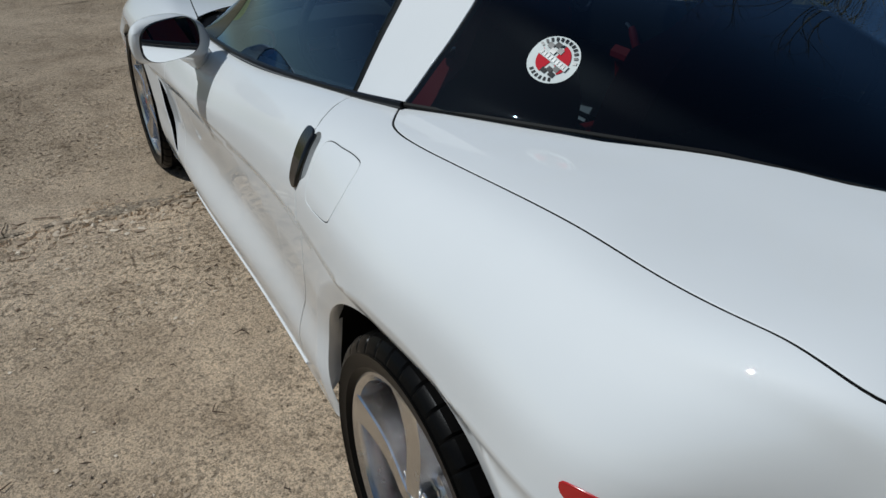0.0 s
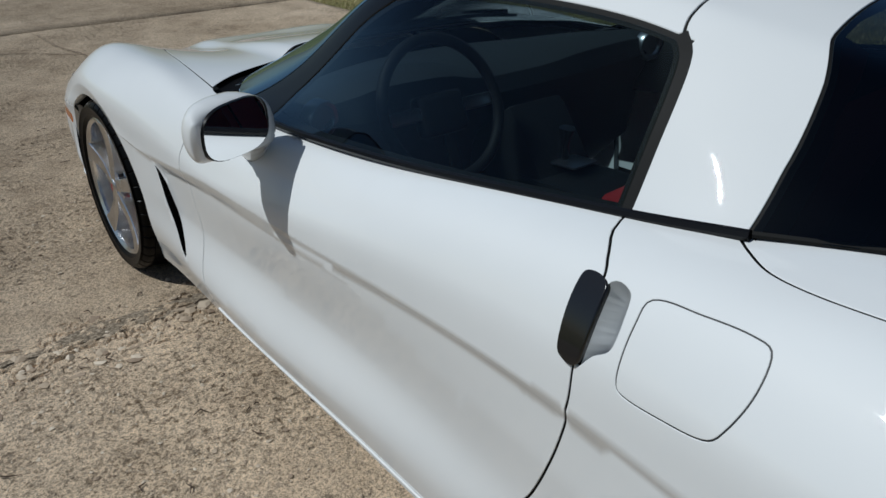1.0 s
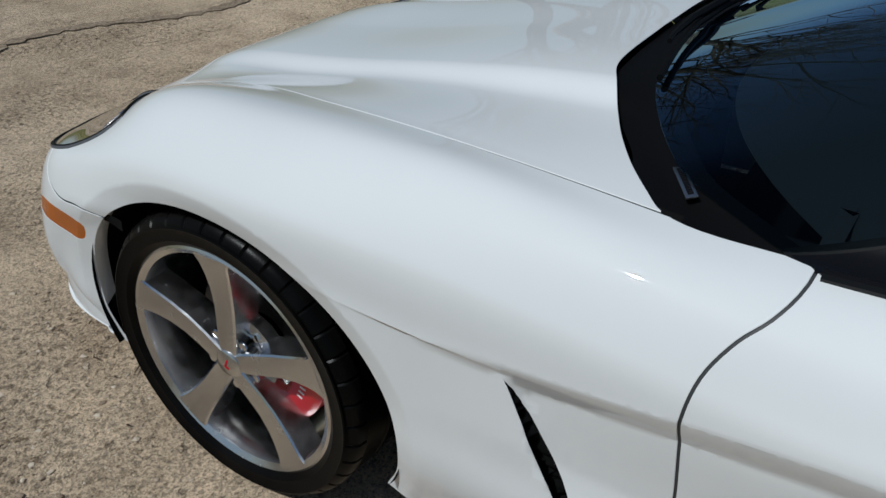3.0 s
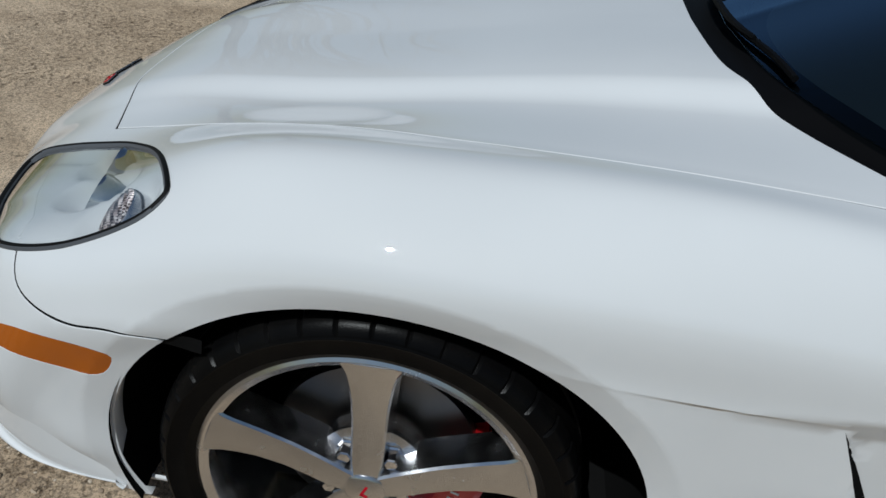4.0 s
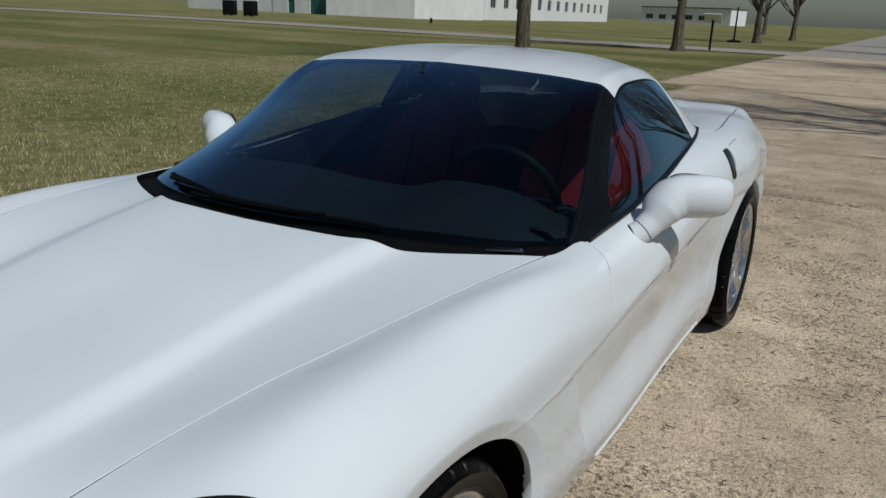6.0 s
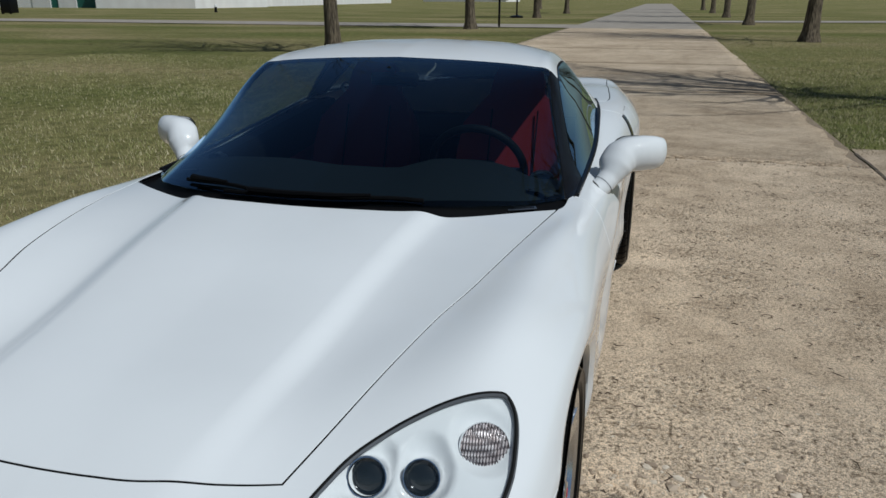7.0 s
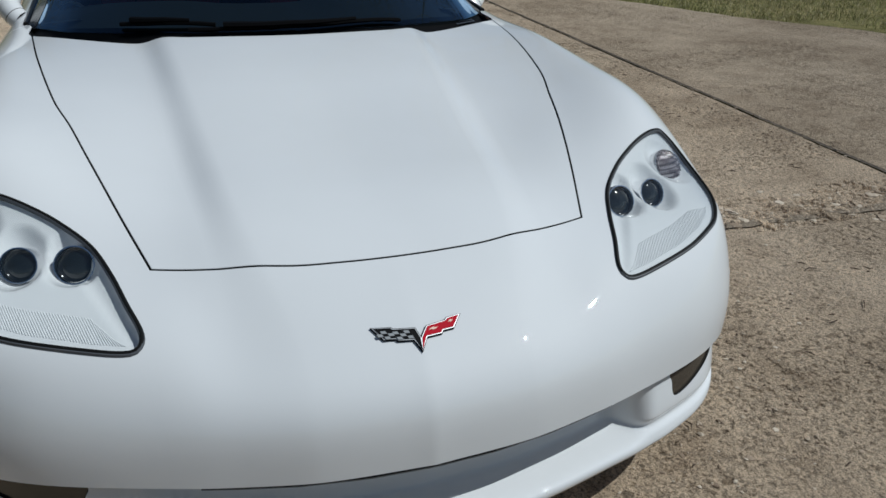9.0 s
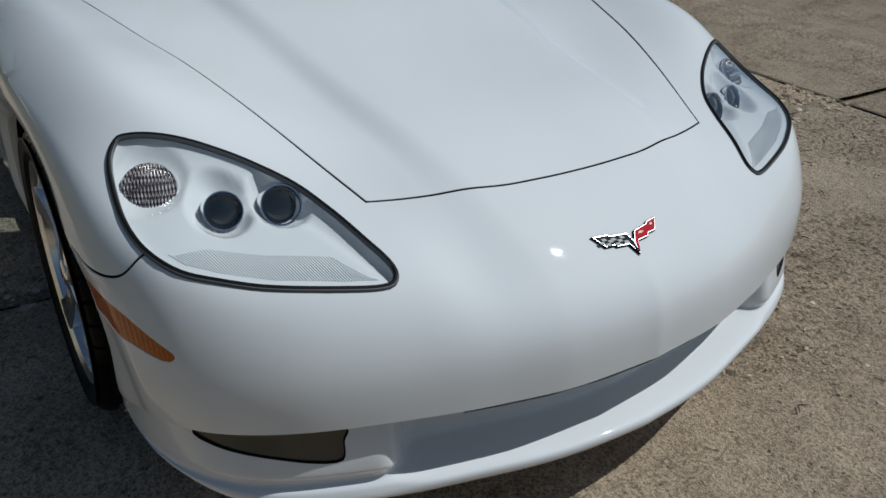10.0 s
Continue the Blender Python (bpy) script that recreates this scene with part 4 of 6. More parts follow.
LEFT_FLAG = [(0.0006, -0.016), (-0.0097, 0.0072), (-0.038, 0.0109), (-0.0422, 0.0152), (-0.0633, 0.0173), (-0.081, 0.0439), (-0.0457, 0.0391), (-0.0433, 0.0354), (-0.0025, 0.0297), (0.0036, 0.0086)]
RIGHT_FLAG = [(.0006, -.016), (.0036, .0086), (.0189, .0309), (.0563, .0378), (.0602, .042), (.0881, .0467), (.0693, .0203), (.0482, .0179), (.0443, .0125), (.0151, .0091)]
FLAGS = LEFT_FLAG[:-1] + RIGHT_FLAG[1:]
bm = bmesh.new()
plate(bm, grown(FLAGS, .0012), -.002, .0042)
badge = part("flag_badge", bm, CHECK_BLACK, car, "crossed-flag badge, one flag chequered black, one red", smooth=False)
bm = bmesh.new()
plate(bm, grown(FLAGS, -.0002), .003, .0052)
part("badge_border", bm, SATIN, badge, smooth=False)
for name, flag, mat in (("chequered_flag", LEFT_FLAG, CHECK_BLACK), ("red_flag", RIGHT_FLAG, ENAMEL_RED)):
    bm = bmesh.new()
    plate(bm, grown(flag, -.0019), .004, .0062)
    part(name, bm, mat, badge, smooth=False)
for col in range(6):
    for row in range(3):
        if (col + row) % 2:
            continue
        # columns lean with the slanted end of the flag; the outer three sit a step higher
        y0 = .0098 + .0058 * row + .0008 * col + (.0032 if col > 2 else 0)
        x0 = -.0084 - .0096 * col - (y0 - .009) * .45
        bm = bmesh.new()
        plate(bm, [(x0, y0), (x0 - .0094, y0 + .0008), (x0 - .0120, y0 + .0064), (x0 - .0026, y0 + .0056)], .005, .0070)
        part("flag_check", bm, CHECK_GREY, badge, smooth=False)
for x, y, w in ((.030, .0235, .0095), (.066, .0345, .005)):
    bm = bmesh.new()
    plate(bm, [(x - w, y - .0026), (x - w * .3, y - .0012), (x - w * .2, y - .0030), (x + w * .5, y - .0012), (x + w, y + .0022), (x + w * .3, y + .0012), (x + w * .2, y + .0032), (x - w * .5, y + .0012)], .0054, .0071)
    part("flag_mark", bm, GILT, badge, smooth=False)

# round decal on the rear glass
(du, dv), = ROOF.find([(.518, -1.172)], TOP, ROOF.v(1.5), ROOF.v(5))
dp, dpu, dpv, dn = ROOF.local([du], [dv])


def decal(name, shape, mat, lift, parent=None, label=""):
    """A flat film on the left rear glass: shape in metres, x towards the tail, y up."""
    nn = Vector(dn[0])
    ax = Vector(dpu[0]).normalized()
    ay = ax.cross(nn).normalized() * -1
    if ay.z < 0:
        ay = -ay
    vs = []
    for x, y in shape:
        q = Vector(dp[0]) + ax * x + ay * y
        w = ROOF.find([(q.x, q.y)], TOP, ROOF.v(1.5), ROOF.v(5))
        c, _a, _b, k = ROOF.local(w[:, 0], w[:, 1])
        vs.append((c[0] + k[0] * lift) * (-1, 1, 1))
    mid = np.mean(vs, 0)
    k = len(vs)
    return link(name, vs + [mid], [(i, (i + 1) % k, k) for i in range(k)], mat, parent or car, label)


def arc_shape(r0, r1, a0, a1, n=8):
    a = [a0 + (a1 - a0) * i / n for i in range(n + 1)]
    return [(r1 * math.cos(t), r1 * math.sin(t)) for t in a] + [(r0 * math.cos(t), r0 * math.sin(t)) for t in reversed(a)]


R = .050
sticker = decal("round_sticker", [(R * math.cos(t), R * math.sin(t)) for t in np.linspace(0, 2 * math.pi, 40, endpoint=False)], STICKER, .0010, label="round white, red and black club sticker")
decal("sticker_field", [(.033 * math.cos(t), .033 * math.sin(t)) for t in np.linspace(-.6, 1.5, 16)] + [(0, 0)], ENAMEL_RED, .0026, sticker)
decal("sticker_field", [(.033 * math.cos(t), .033 * math.sin(t)) for t in np.linspace(2.9, 4.6, 16)] + [(0, 0)], ENAMEL_RED, .0026, sticker)
decal("sticker_band", [(-.036, -.006), (.036, -.006), (.036, .006), (-.036, .006)], STICKER, .0042, sticker)
for i, (x, y) in enumerate(((-.024, .018), (-.012, .026), (-.012, .012), (.0, .019), (.010, -.018), (.020, -.011), (.020, -.024), (.002, -.026))):
    decal("sticker_check", [(x - .006, y - .005), (x + .006, y - .005), (x + .006, y + .005), (x - .006, y + .005)], GLOSSBLACK, .0036, sticker)
for a in np.linspace(.35, 2.8, 12):
    decal("sticker_bar", arc_shape(.038, .046, a, a + .11, 3), GLOSSBLACK, .0026, sticker)
for a in np.linspace(-2.1, -1.0, 6):
    decal("sticker_bar", arc_shape(.038, .046, a, a + .11, 3), GLOSSBLACK, .0026, sticker)
for x in np.linspace(-.030, .026, 8):
    decal("sticker_bar", [(x, -.004), (x + .0045, -.004), (x + .0045, .004), (x, .004)], GLOSSBLACK, .0052, sticker)

# cowl, wipers, plate under the windshield
HOOD_REAR = [(0, .896), (.20, .885), (.33, .875), (.375, .866), (.455, .816), (.575, .748), (.742, .655), (.775, .47)]
rear_line = smooth_line(HOOD_REAR, 40)
rear_uv = body.find(rear_line, TOP, 0, body.v(4.2))
rear_pts = body.at(rear_uv[:, 0], rear_uv[:, 1])
base_pts = ROOF.at(np.full(40, ROOF.u(.06)), np.linspace(0, ROOF.v(4.4), 40))
vs, fs = [], []
for a, b in zip(rear_pts, base_pts):
    fwd = (a - b) / max(np.linalg.norm(a - b), .02)
    vs += [a + fwd * .02 - (0, 0, .014), a - fwd * .01 - (0, 0, .016), (a + b) / 2 - (0, 0, .024), b + fwd * .012 - (0, 0, .012), b - fwd * .02 - (0, 0, .010)]
full = [np.array(q) * (s, 1, 1) for s in (1, -1) for q in vs]
k = len(vs)
for s in (0, 1):
    for i in range(39):
        for j in range(4):
            q = (i * 5 + j, i * 5 + j + 1, i * 5 + j + 6, i * 5 + j + 5)
            fs.append(tuple(c + s * k for c in (q if s else q[::-1])))
link("cowl", full, fs, COWL, car, "black plastic cowl")
for ends in (((.30, .828), (-.02, .838), (-.36, .795)), ((.49, .726), (.40, .762), (.22, .812))):
    pts = []
    for x, y in smooth_line(ends, 14):
        w = ROOF.find([(abs(x), y)], TOP, 0, ROOF.v(4))
        c, _a, _b, nn = ROOF.local(w[:, 0], w[:, 1])
        q = c[0] + nn[0] * .012
        pts.append(Vector((math.copysign(q[0], x), q[1], q[2])))
    bm = bmesh.new()
    tube(bm, pts, .0065, 6)
    blade = part("wiper", bm, COWL, car)
    bm = bmesh.new()
    tube(bm, [p + Vector((0, .018 * (1 - abs(i - 7) / 9), .012)) for i, p in enumerate(pts[2:11])], [.010, .010, .009, .009, .008, .008, .007, .006, .005], 6)
    part("wiper_arm", bm, COWL, blade)
bm = bmesh.new()
box(bm, (.095, .017, .003), pose(-.640, .660, .808, -14, 0, 29), .001)
vin = part("number_plate_strip", bm, SATIN, car, "small metal strip behind the windshield")
bm = bmesh.new()
for i in range(15):
    box(bm, (.0032, .008, .001), pose(-.640, .660, .808, -14, 0, 29) @ pose(-.038 + .0054 * i, 0, .002))
part("strip_bars", bm, BLACK, vin)

# mirrors on the doors: a goose neck that swells into the head, cut flat at the back
for side in (-1, 1):
    inner, outer = Vector((.866, .066, 0)), Vector((1.058, -.006, 0))
    ax = (outer - inner).normalized()
    fw = Vector((-ax.y, ax.x, 0))
    c = (inner + outer) / 2 + Vector((0, 0, .888))

    def head_point(x, y, z):
        q = c + ax * x + fw * y + Vector((0, 0, z))
        return Vector((q.x * side, q.y, q.z))

    def outline(k, y, lean=0.0):
        pts = []
        for i in range(32):
            a = 2 * math.pi * i / 32
            ca, sa = math.cos(a), math.sin(a)
            x = .098 * math.copysign(abs(ca) ** .64, ca) * k
            z = (.057 + .006 * (sa > 0) * (1 - ca)) * math.copysign(abs(sa) ** .72, sa) * k ** .8
            pts.append(head_point(x, y + lean * z, z))
        return pts
    spine = [(-.188, .112, -.120), (-.158, .104, -.104), (-.122, .086, -.070), (-.092, .064, -.030), (-.054, .048, -.005), (0, .043, .002), (.045, .038, .003), (.074, .028, .002), (.092, .015, .0), (.1005, .005, -.001)]
    deep = [.0375, .037, .040, .062, .062, .058, .053, .043, .028, .010]
    tall = [.0365, .037, .041, .054, .062, .064, .064, .061, .054, .038]
    line = smooth_line(spine, 46)
    rd = np.interp(np.linspace(0, 9, 46), range(10), deep)
    rh = np.interp(np.linspace(0, 9, 46), range(10), tall)
    way = np.gradient(line, axis=0)
    rings = []
    for i in range(46):
        d = Vector(way[i]).normalized()
        up = (Vector((0, 0, 1)) - d * d.z).normalized()
        sd = d.cross(up)
        ring = []
        for j in range(32):
            a = 2 * math.pi * j / 32
            square = 1 - .62 * min(1, max(0, (i - 10) / 10)) if math.sin(a) > 0 else 1
            q = Vector(line[i]) + up * (rh[i] * math.copysign(abs(math.cos(a)) ** square, math.cos(a))) + sd * (rd[i] * math.sin(a))
            floor_y = -max(0, -.085 - q.x) * 3
            q.y = max(q.y, floor_y)
            ring.append(head_point(*q))
        rings.append(ring)
    bm = bmesh.new()
    ring_loft(bm, rings)
    mirror = part("door_mirror", bm, PAINT, car, angle=60)
    bm = bmesh.new()
    bm.faces.new([bm.verts.new(q) for q in outline(.915, -.0045, .06)])
    part("mirror_glass", bm, MIRROR, mirror, smooth=False)
    bm = bmesh.new()
    ring_loft(bm, [outline(.905, -.001), outline(.918, -.006), outline(.948, -.0055), outline(.957, .003)], caps=False)
    part("mirror_rim", bm, BLACK, mirror)
    for k, name, wide in ((6, "arm_joint", .0009), (1, "arm_gasket", .005)):
        bm = bmesh.new()
        q, d = Vector(line[k]), Vector(way[k]).normalized()
        tube(bm, [head_point(*(q - d * wide)), head_point(*(q + d * wide))], max(rd[k], rh[k]) + .0006, 32)
        part(name, bm, RUBBER, mirror)


# ---- wheels ----
def wheel_parts(side, y, rear):
    tr, rr, half = (.336, .254, .138) if rear else (.322, .249, .1225)
    xo = .930 if rear else .897
    m = pose(side * (xo - half), y, tr - .011) @ (Matrix() if side > 0 else pose(0, 0, 0, 0, 0, 180))
    face = half - .012
    bm = bmesh.new()
    lathe(bm, [(rr - .02, -half + .02), (rr - .012, face - .06), (rr - .014, face - .02), (rr - .010, face - .004), (rr + .002, face + .004), (rr + .008, face + .001), (rr + .008, face - .012)], 72)
    bm.transform(m)
    rim = part("wheel", bm, POLISHED, car, "polished five-spoke alloy wheel")
    bm = bmesh.new()
    prof = [(rr - .004, -half + .02), (rr + .025, -half - .002), (tr - .03, -half), (tr - .010, -half + .012)]
    xs = [-.085, -.078, -.072, -.030, -.026, -.018, -.014, .014, .018, .026, .030, .072, .078, .085]
    for x in xs:
        groove = any(abs(x - g) < .005 for g in (-.075, -.022, .022, .075))
        prof.append((tr - (.008 if groove else 0) - .0025 * (x / .085) ** 2, x))
    prof += [(tr - .006, half - .020), (tr - .012, half - .011), (tr - .022, half - .004), (tr - .034, half), (rr + .050, half + .002), (rr + .047, half + .0035), (rr + .044, half + .002), (rr + .02, half - .001), (rr + .010, half - .008), (rr + .002, half - .016)]
    nseg = 480
    lathe(bm, prof, nseg)
    np_ = len(prof)
    bm.verts.ensure_lookup_table()
    for i in range(nseg):
        if i % 12 == 0:
            for j in (4, 5, 17, 18, 19, 20):
                w = bm.verts[i * np_ + j]
                d = Vector((0, w.co.y, w.co.z)).normalized()
                w.co -= d * .005
    bm.transform(m)
    part("tyre", bm, TYRE, rim, "black low-profile tyre", angle=24)
    for k in range(5):
        bm = bmesh.new()
        rings = []
        for r, w, x in ((.024, .019, -.004), (.050, .0225, -.005), (.085, .0235, -.009), (.125, .0245, -.012), (.165, .0270, -.011), (.195, .0305, -.008), (rr - .030, .0345, -.004), (rr - .016, .039, -.001), (rr - .004, .046, .001)):
            xf = face + x
            rings.append([Vector((xf - .058, -w - .007, r)), Vector((xf - .0035, -w - .0015, r)), Vector((xf, -w + .002, r)), Vector((xf + .0015, 0, r)), Vector((xf, w - .002, r)), Vector((xf - .0035, w + .0015, r)), Vector((xf - .058, w + .007, r))])
        ring_loft(bm, rings)
        bm.transform(m @ pose(0, 0, 0, 72 * k + (3 if rear else 0)))
        part("spoke", bm, POLISHED, rim, angle=30)
        a = radians(72 * k + 36 + (3 if rear else 0))
        bm = bmesh.new()
        mm = m @ Matrix.Translation((face - .026, -.060 * math.sin(a), .060 * math.cos(a)))
        lathe(bm, [(0.0001, .014), (.0095, .013), (.011, .010), (.011, -.01), (.0145, -.012), (.0155, -.02)], 6, mm)
        part("lug_nut", bm, CHROME, rim, angle=20)
    bm = bmesh.new()
    lathe(bm, [(0.0001, .006), (.026, .005), (.031, .001), (.032, -.006), (.040, -.012), (.047, -.034), (.070, -.038), (.086, -.044), (.090, -.07)], 40, m @ pose(face - .003, 0, 0))
    cap = part("hub", bm, POLISHED, rim)
    bm = bmesh.new()
    box(bm, (.002, .004, .020), m @ pose(face + .003, 0, .004, -25), .0006)
    box(bm, (.002, .012, .004), m @ pose(face + .003, 0, -.006, -25), .0006)
    part("cap_mark", bm, ENAMEL_RED, rim)
    bm = bmesh.new()
    rd = .160 if not rear else .150
    lathe(bm, [(.06, .002), (.075, .010), (.085, .010), (rd, .010), (rd, -.012), (.08, -.012)], 64, m @ pose(face - .105, 0, 0))
    part("brake_disc", bm, IRON, rim, "bare iron brake disc")
    bm = bmesh.new()
    dirn = -1 if not rear else 1
    a0 = math.pi - .55 if dirn * side < 0 else -.55
    cm = m @ pose(face - .10, 0, 0)
    base = (math.pi if not rear else 0) if side > 0 else (0 if not rear else math.pi)
    lift = (.30 if not rear else .25) * side
    lathe(bm, [(rd - .055, .030), (rd - .045, .040), (rd + .005, .040), (rd + .022, .030), (rd + .022, -.03), (rd - .055, -.03), (rd - .055, .030)], 14, cm, base - .60 + lift, base + .60 + lift)
    bmesh.ops.holes_fill(bm, edges=[e for e in bm.edges if len(e.link_faces) == 1])
    cal = part("brake_caliper", bm, CALIPER, rim, "red brake caliper")
    for s in (-.2, -.1, .0, .1):
        bm = bmesh.new()
        a = base + lift + s
        box(bm, (.001, .004, .014), cm @ pose(.0405, (rd - .02) * math.cos(a), (rd - .02) * math.sin(a), math.degrees(a) - 90))
        part("caliper_bar", bm, WHITE, cal)


for side in (-1, 1):
    for y, rear in ((AXLE_F, False), (AXLE_R, True)):
        wheel_parts(side, y, rear)
        ay, az, ry, rz = ARCHES[1 if rear else 0]
        bm = bmesh.new()
        lathe(bm, [(.02, .50), (1.03, .50), (1.03, .84), (1.01, .882)], 48, Matrix(), -.42, math.pi + .42)
        bm.transform(Matrix.Translation((0, ay, az)) @ Matrix.Diagonal((side, ry, rz, 1)))
        part("wheel_liner", bm, DARK, car)
bm = bmesh.new()
box(bm, (1.50, 3.9, .05), pose(0, -.02, .185), .01)
box(bm, (1.20, 1.0, .30), pose(0, 1.35, .40), .02)
part("underbody", bm, DARK, car)

# ---- cabin ----
bm = bmesh.new()
box(bm, (1.42, 1.75, .04), pose(0, -.10, .26), .005)
box(bm, (1.30, .95, .03), pose(0, -1.42, .72), .005)
box(bm, (1.30, .03, .46), pose(0, -.955, .50), .005)
part("cabin_floor", bm, CARPET, car)
for side in (-1, 1):
    bm = bmesh.new()
    rings = []
    for y in np.linspace(.62, -.95, 16):
        zt = np.interp(y, [-1, -.8, -.45, -.2, .1, .62], [.93, .918, .875, .845, .818, .79])
        xt = np.interp(y, [-1, -.8, -.45, .1, .62], [.70, .725, .755, .765, .72])
        rings.append([Vector((side * (xt + .01), y, zt)), Vector((side * (xt - .045), y, zt - .004)), Vector((side * (xt - .07), y, zt - .05)), Vector((side * (xt - .06), y, .55)), Vector((side * (xt - .10), y, .50)), Vector((side * (xt - .07), y, .26))])
    # On the right the black lining reaches lower, standing in for cabin shade.
    ring_loft(bm, [r[:3] + ([r[2] - Vector((0, 0, .13))] if side > 0 else []) for r in rings], close=False)
    panel = part("door_lining", bm, CABIN, car)
    bm = bmesh.new()
    rings = []
    # Red trim is cut short on the right, where shade hides it.
    for y in np.linspace(.50 if side < 0 else .05, -.90, 15):
        zt = np.interp(y, [-1, -.8, -.45, -.2, .1, .62], [.93, .918, .875, .845, .818, .79]) - (.05 if side < 0 else .17)
        xt = np.interp(y, [-1, -.8, -.45, .1, .62], [.70, .725, .755, .765, .72])
        rest = .035 * math.exp(-((y + .25) / .42) ** 4)
        rings.append([Vector((side * (xt - i), y, z)) for i, z in ((.070, zt), (.066, min(.70, zt - .01)), (.068 + rest * .3, .655), (.072 + rest, .635), (.075 + rest, .615), (.068 + rest * .2, .59), (.062, .50), (.078, .475), (.075, .455), (.085, .40), (.075, .26))])
    ring_loft(bm, rings, close=False)
    part("door_trim", bm, RED, panel, "red leather door trim")
    bm = bmesh.new()
    tube(bm, [(side * .665, -.055 - .012 * i, .745 - .022 * i) for i in range(8)], [.012] + [.017] * 6 + [.010], 10)
    part("grab_handle", bm, RED, panel, "red grab handle")
    bm = bmesh.new()
    tube(bm, [(side * .66, -.03 - .007 * i, .752 - .003 * i * i * .35) for i in range(7)], .007, 8)
    part("pull_handle", bm, SATIN, panel, "satin silver pull handle")
bm = bmesh.new()
rings = []
for x in np.linspace(-.72, .72, 25):
    hood_up = .045 * math.exp(-((x + .37) / .20) ** 4) + .018 * math.exp(-((x - .42) / .22) ** 4)
    yb = .72 - .30 * (abs(x) / .72) ** 2.2
    yr = .20 + .05 * (abs(x) / .72) ** 2 - .02 * (abs(x + .37) < .2)
    rings.append([Vector((x, yb, .79)), Vector((x, (yb + yr) / 2 + .08, .815 + hood_up * .4)), Vector((x, yr + .09, .832 + hood_up)), Vector((x, yr + .02, .815 + hood_up * .8)), Vector((x, yr, .77)), Vector((x, yr + .07, .62)), Vector((x, yr + .10, .45)), Vector((x, yr + .25, .30))])
ring_loft(bm, rings, close=False)
dash = part("dashboard", bm, DASH, car)
for x in (-.64, .66):
    bm = bmesh.new()
    lathe(bm, [(.001, -.006), (.03, -.004), (.036, .004), (.045, .006), (.050, 0), (.050, -.03)], 24, pose(x, .235, .795, 0, 0, -90 + (12 if x < 0 else -12)))
    part("air_vent_ring", bm, SATIN, dash, "silver air vent ring")
bm = bmesh.new()
box(bm, (.24, .62, .34), pose(0, -.22, .42, -4), .03)
box(bm, (.22, .30, .30), pose(0, .15, .55, -38), .03)
console = part("centre_console", bm, CABIN, car)
bm = bmesh.new()
box(bm, (.10, .17, .006), pose(0, .0, .605, -4), .002)
part("shifter_plate", bm, SATIN, console, "brushed silver shifter plate")
bm = bmesh.new()
tube(bm, [(0, 0, .60), (0, .0, .66), (0, -.005, .70)], [.014, .013, .024], 12)
part("gear_knob", bm, GLOSSBLACK, console)
# steering wheel
sm = pose(-.37, .09, .805, 66, 0, 0)
bm = bmesh.new()
tube(bm, [sm @ Vector((.182 * math.cos(a), .182 * math.sin(a), 0)) for a in np.linspace(0, 2 * math.pi, 48)], .0155, 10)
steer = part("steering_wheel", bm, CABIN, car)
bm = bmesh.new()
box(bm, (.15, .11, .05), sm @ pose(0, -.01, -.02), .02, 3)
part("wheel_hub", bm, CABIN, steer)
for a in (0, 180, 270):
    bm = bmesh.new()
    box(bm, (.11, .034, .014), sm @ pose(0, 0, 0, 0, 0, a) @ pose(.12, 0, -.008), .006)
    part("wheel_spoke", bm, SATIN if a != 270 else CABIN, steer)


def seat(x):
    """A red bucket seat: cushion, back with bolsters, head piece."""
    s = pose(x, -.42, .40)
    bm = bmesh.new()
    rings = []
    for y, z, w in ((.30, -.02, .20), (.27, .05, .235), (.12, .055, .25), (-.05, .03, .25), (-.16, .01, .24)):
        rings.append([s @ Vector((k * w, y, z + .055 * abs(k) ** 5 + (-.12 if b else 0))) for b, ks in ((0, np.linspace(-1, 1, 13)), (1, np.linspace(1, -1, 13))) for k in ks])
    ring_loft(bm, rings)
    base = part("seat", bm, RED, car, "red leather bucket seat", angle=50)
    bm = bmesh.new()
    rings = []
    for h, w, d in ((.02, .235, .10), (.12, .25, .12), (.30, .255, .11), (.43, .235, .095), (.52, .19, .085), (.58, .135, .08), (.66, .122, .075), (.71, .10, .06), (.725, .06, .04)):
        o = Vector((0, -.15 - h * .40, h))
        fwd, up = Vector((0, .93, .37)), Vector((0, -.37, .93))
        rings.append([s @ (o + Vector((k * w, 0, 0)) + fwd * (d * .5 * (1 if b == 0 else -1) + (.055 * abs(k) ** 4 if b == 0 and h < .5 else 0))) for b, ks in ((0, np.linspace(-1, 1, 13)), (1, np.linspace(1, -1, 13))) for k in ks])
    ring_loft(bm, rings)
    part("backrest", bm, RED, base, angle=50)
    for k in (-.11, .11):
        bm = bmesh.new()
        tube(bm, [s @ (Vector((k, -.15 - h * .40, h)) + Vector((0, .93, .37)) * (.063 + .055 * abs(k / .25) ** 4)) for h in np.linspace(.06, .5, 10)], .004, 6)
        part("seam", bm, DARK, base)
    bm = bmesh.new()
    sd = -1 if x < 0 else 1
    lathe(bm, [(.018, .006), (.026, .008), (.030, .003), (.030, -.006), (.018, -.006), (.018, .006)], 20, s @ pose(sd * .15, -.37, .60, 0, 0, 90))
    part("belt_guide", bm, SATIN, base, "silver belt guide ring")


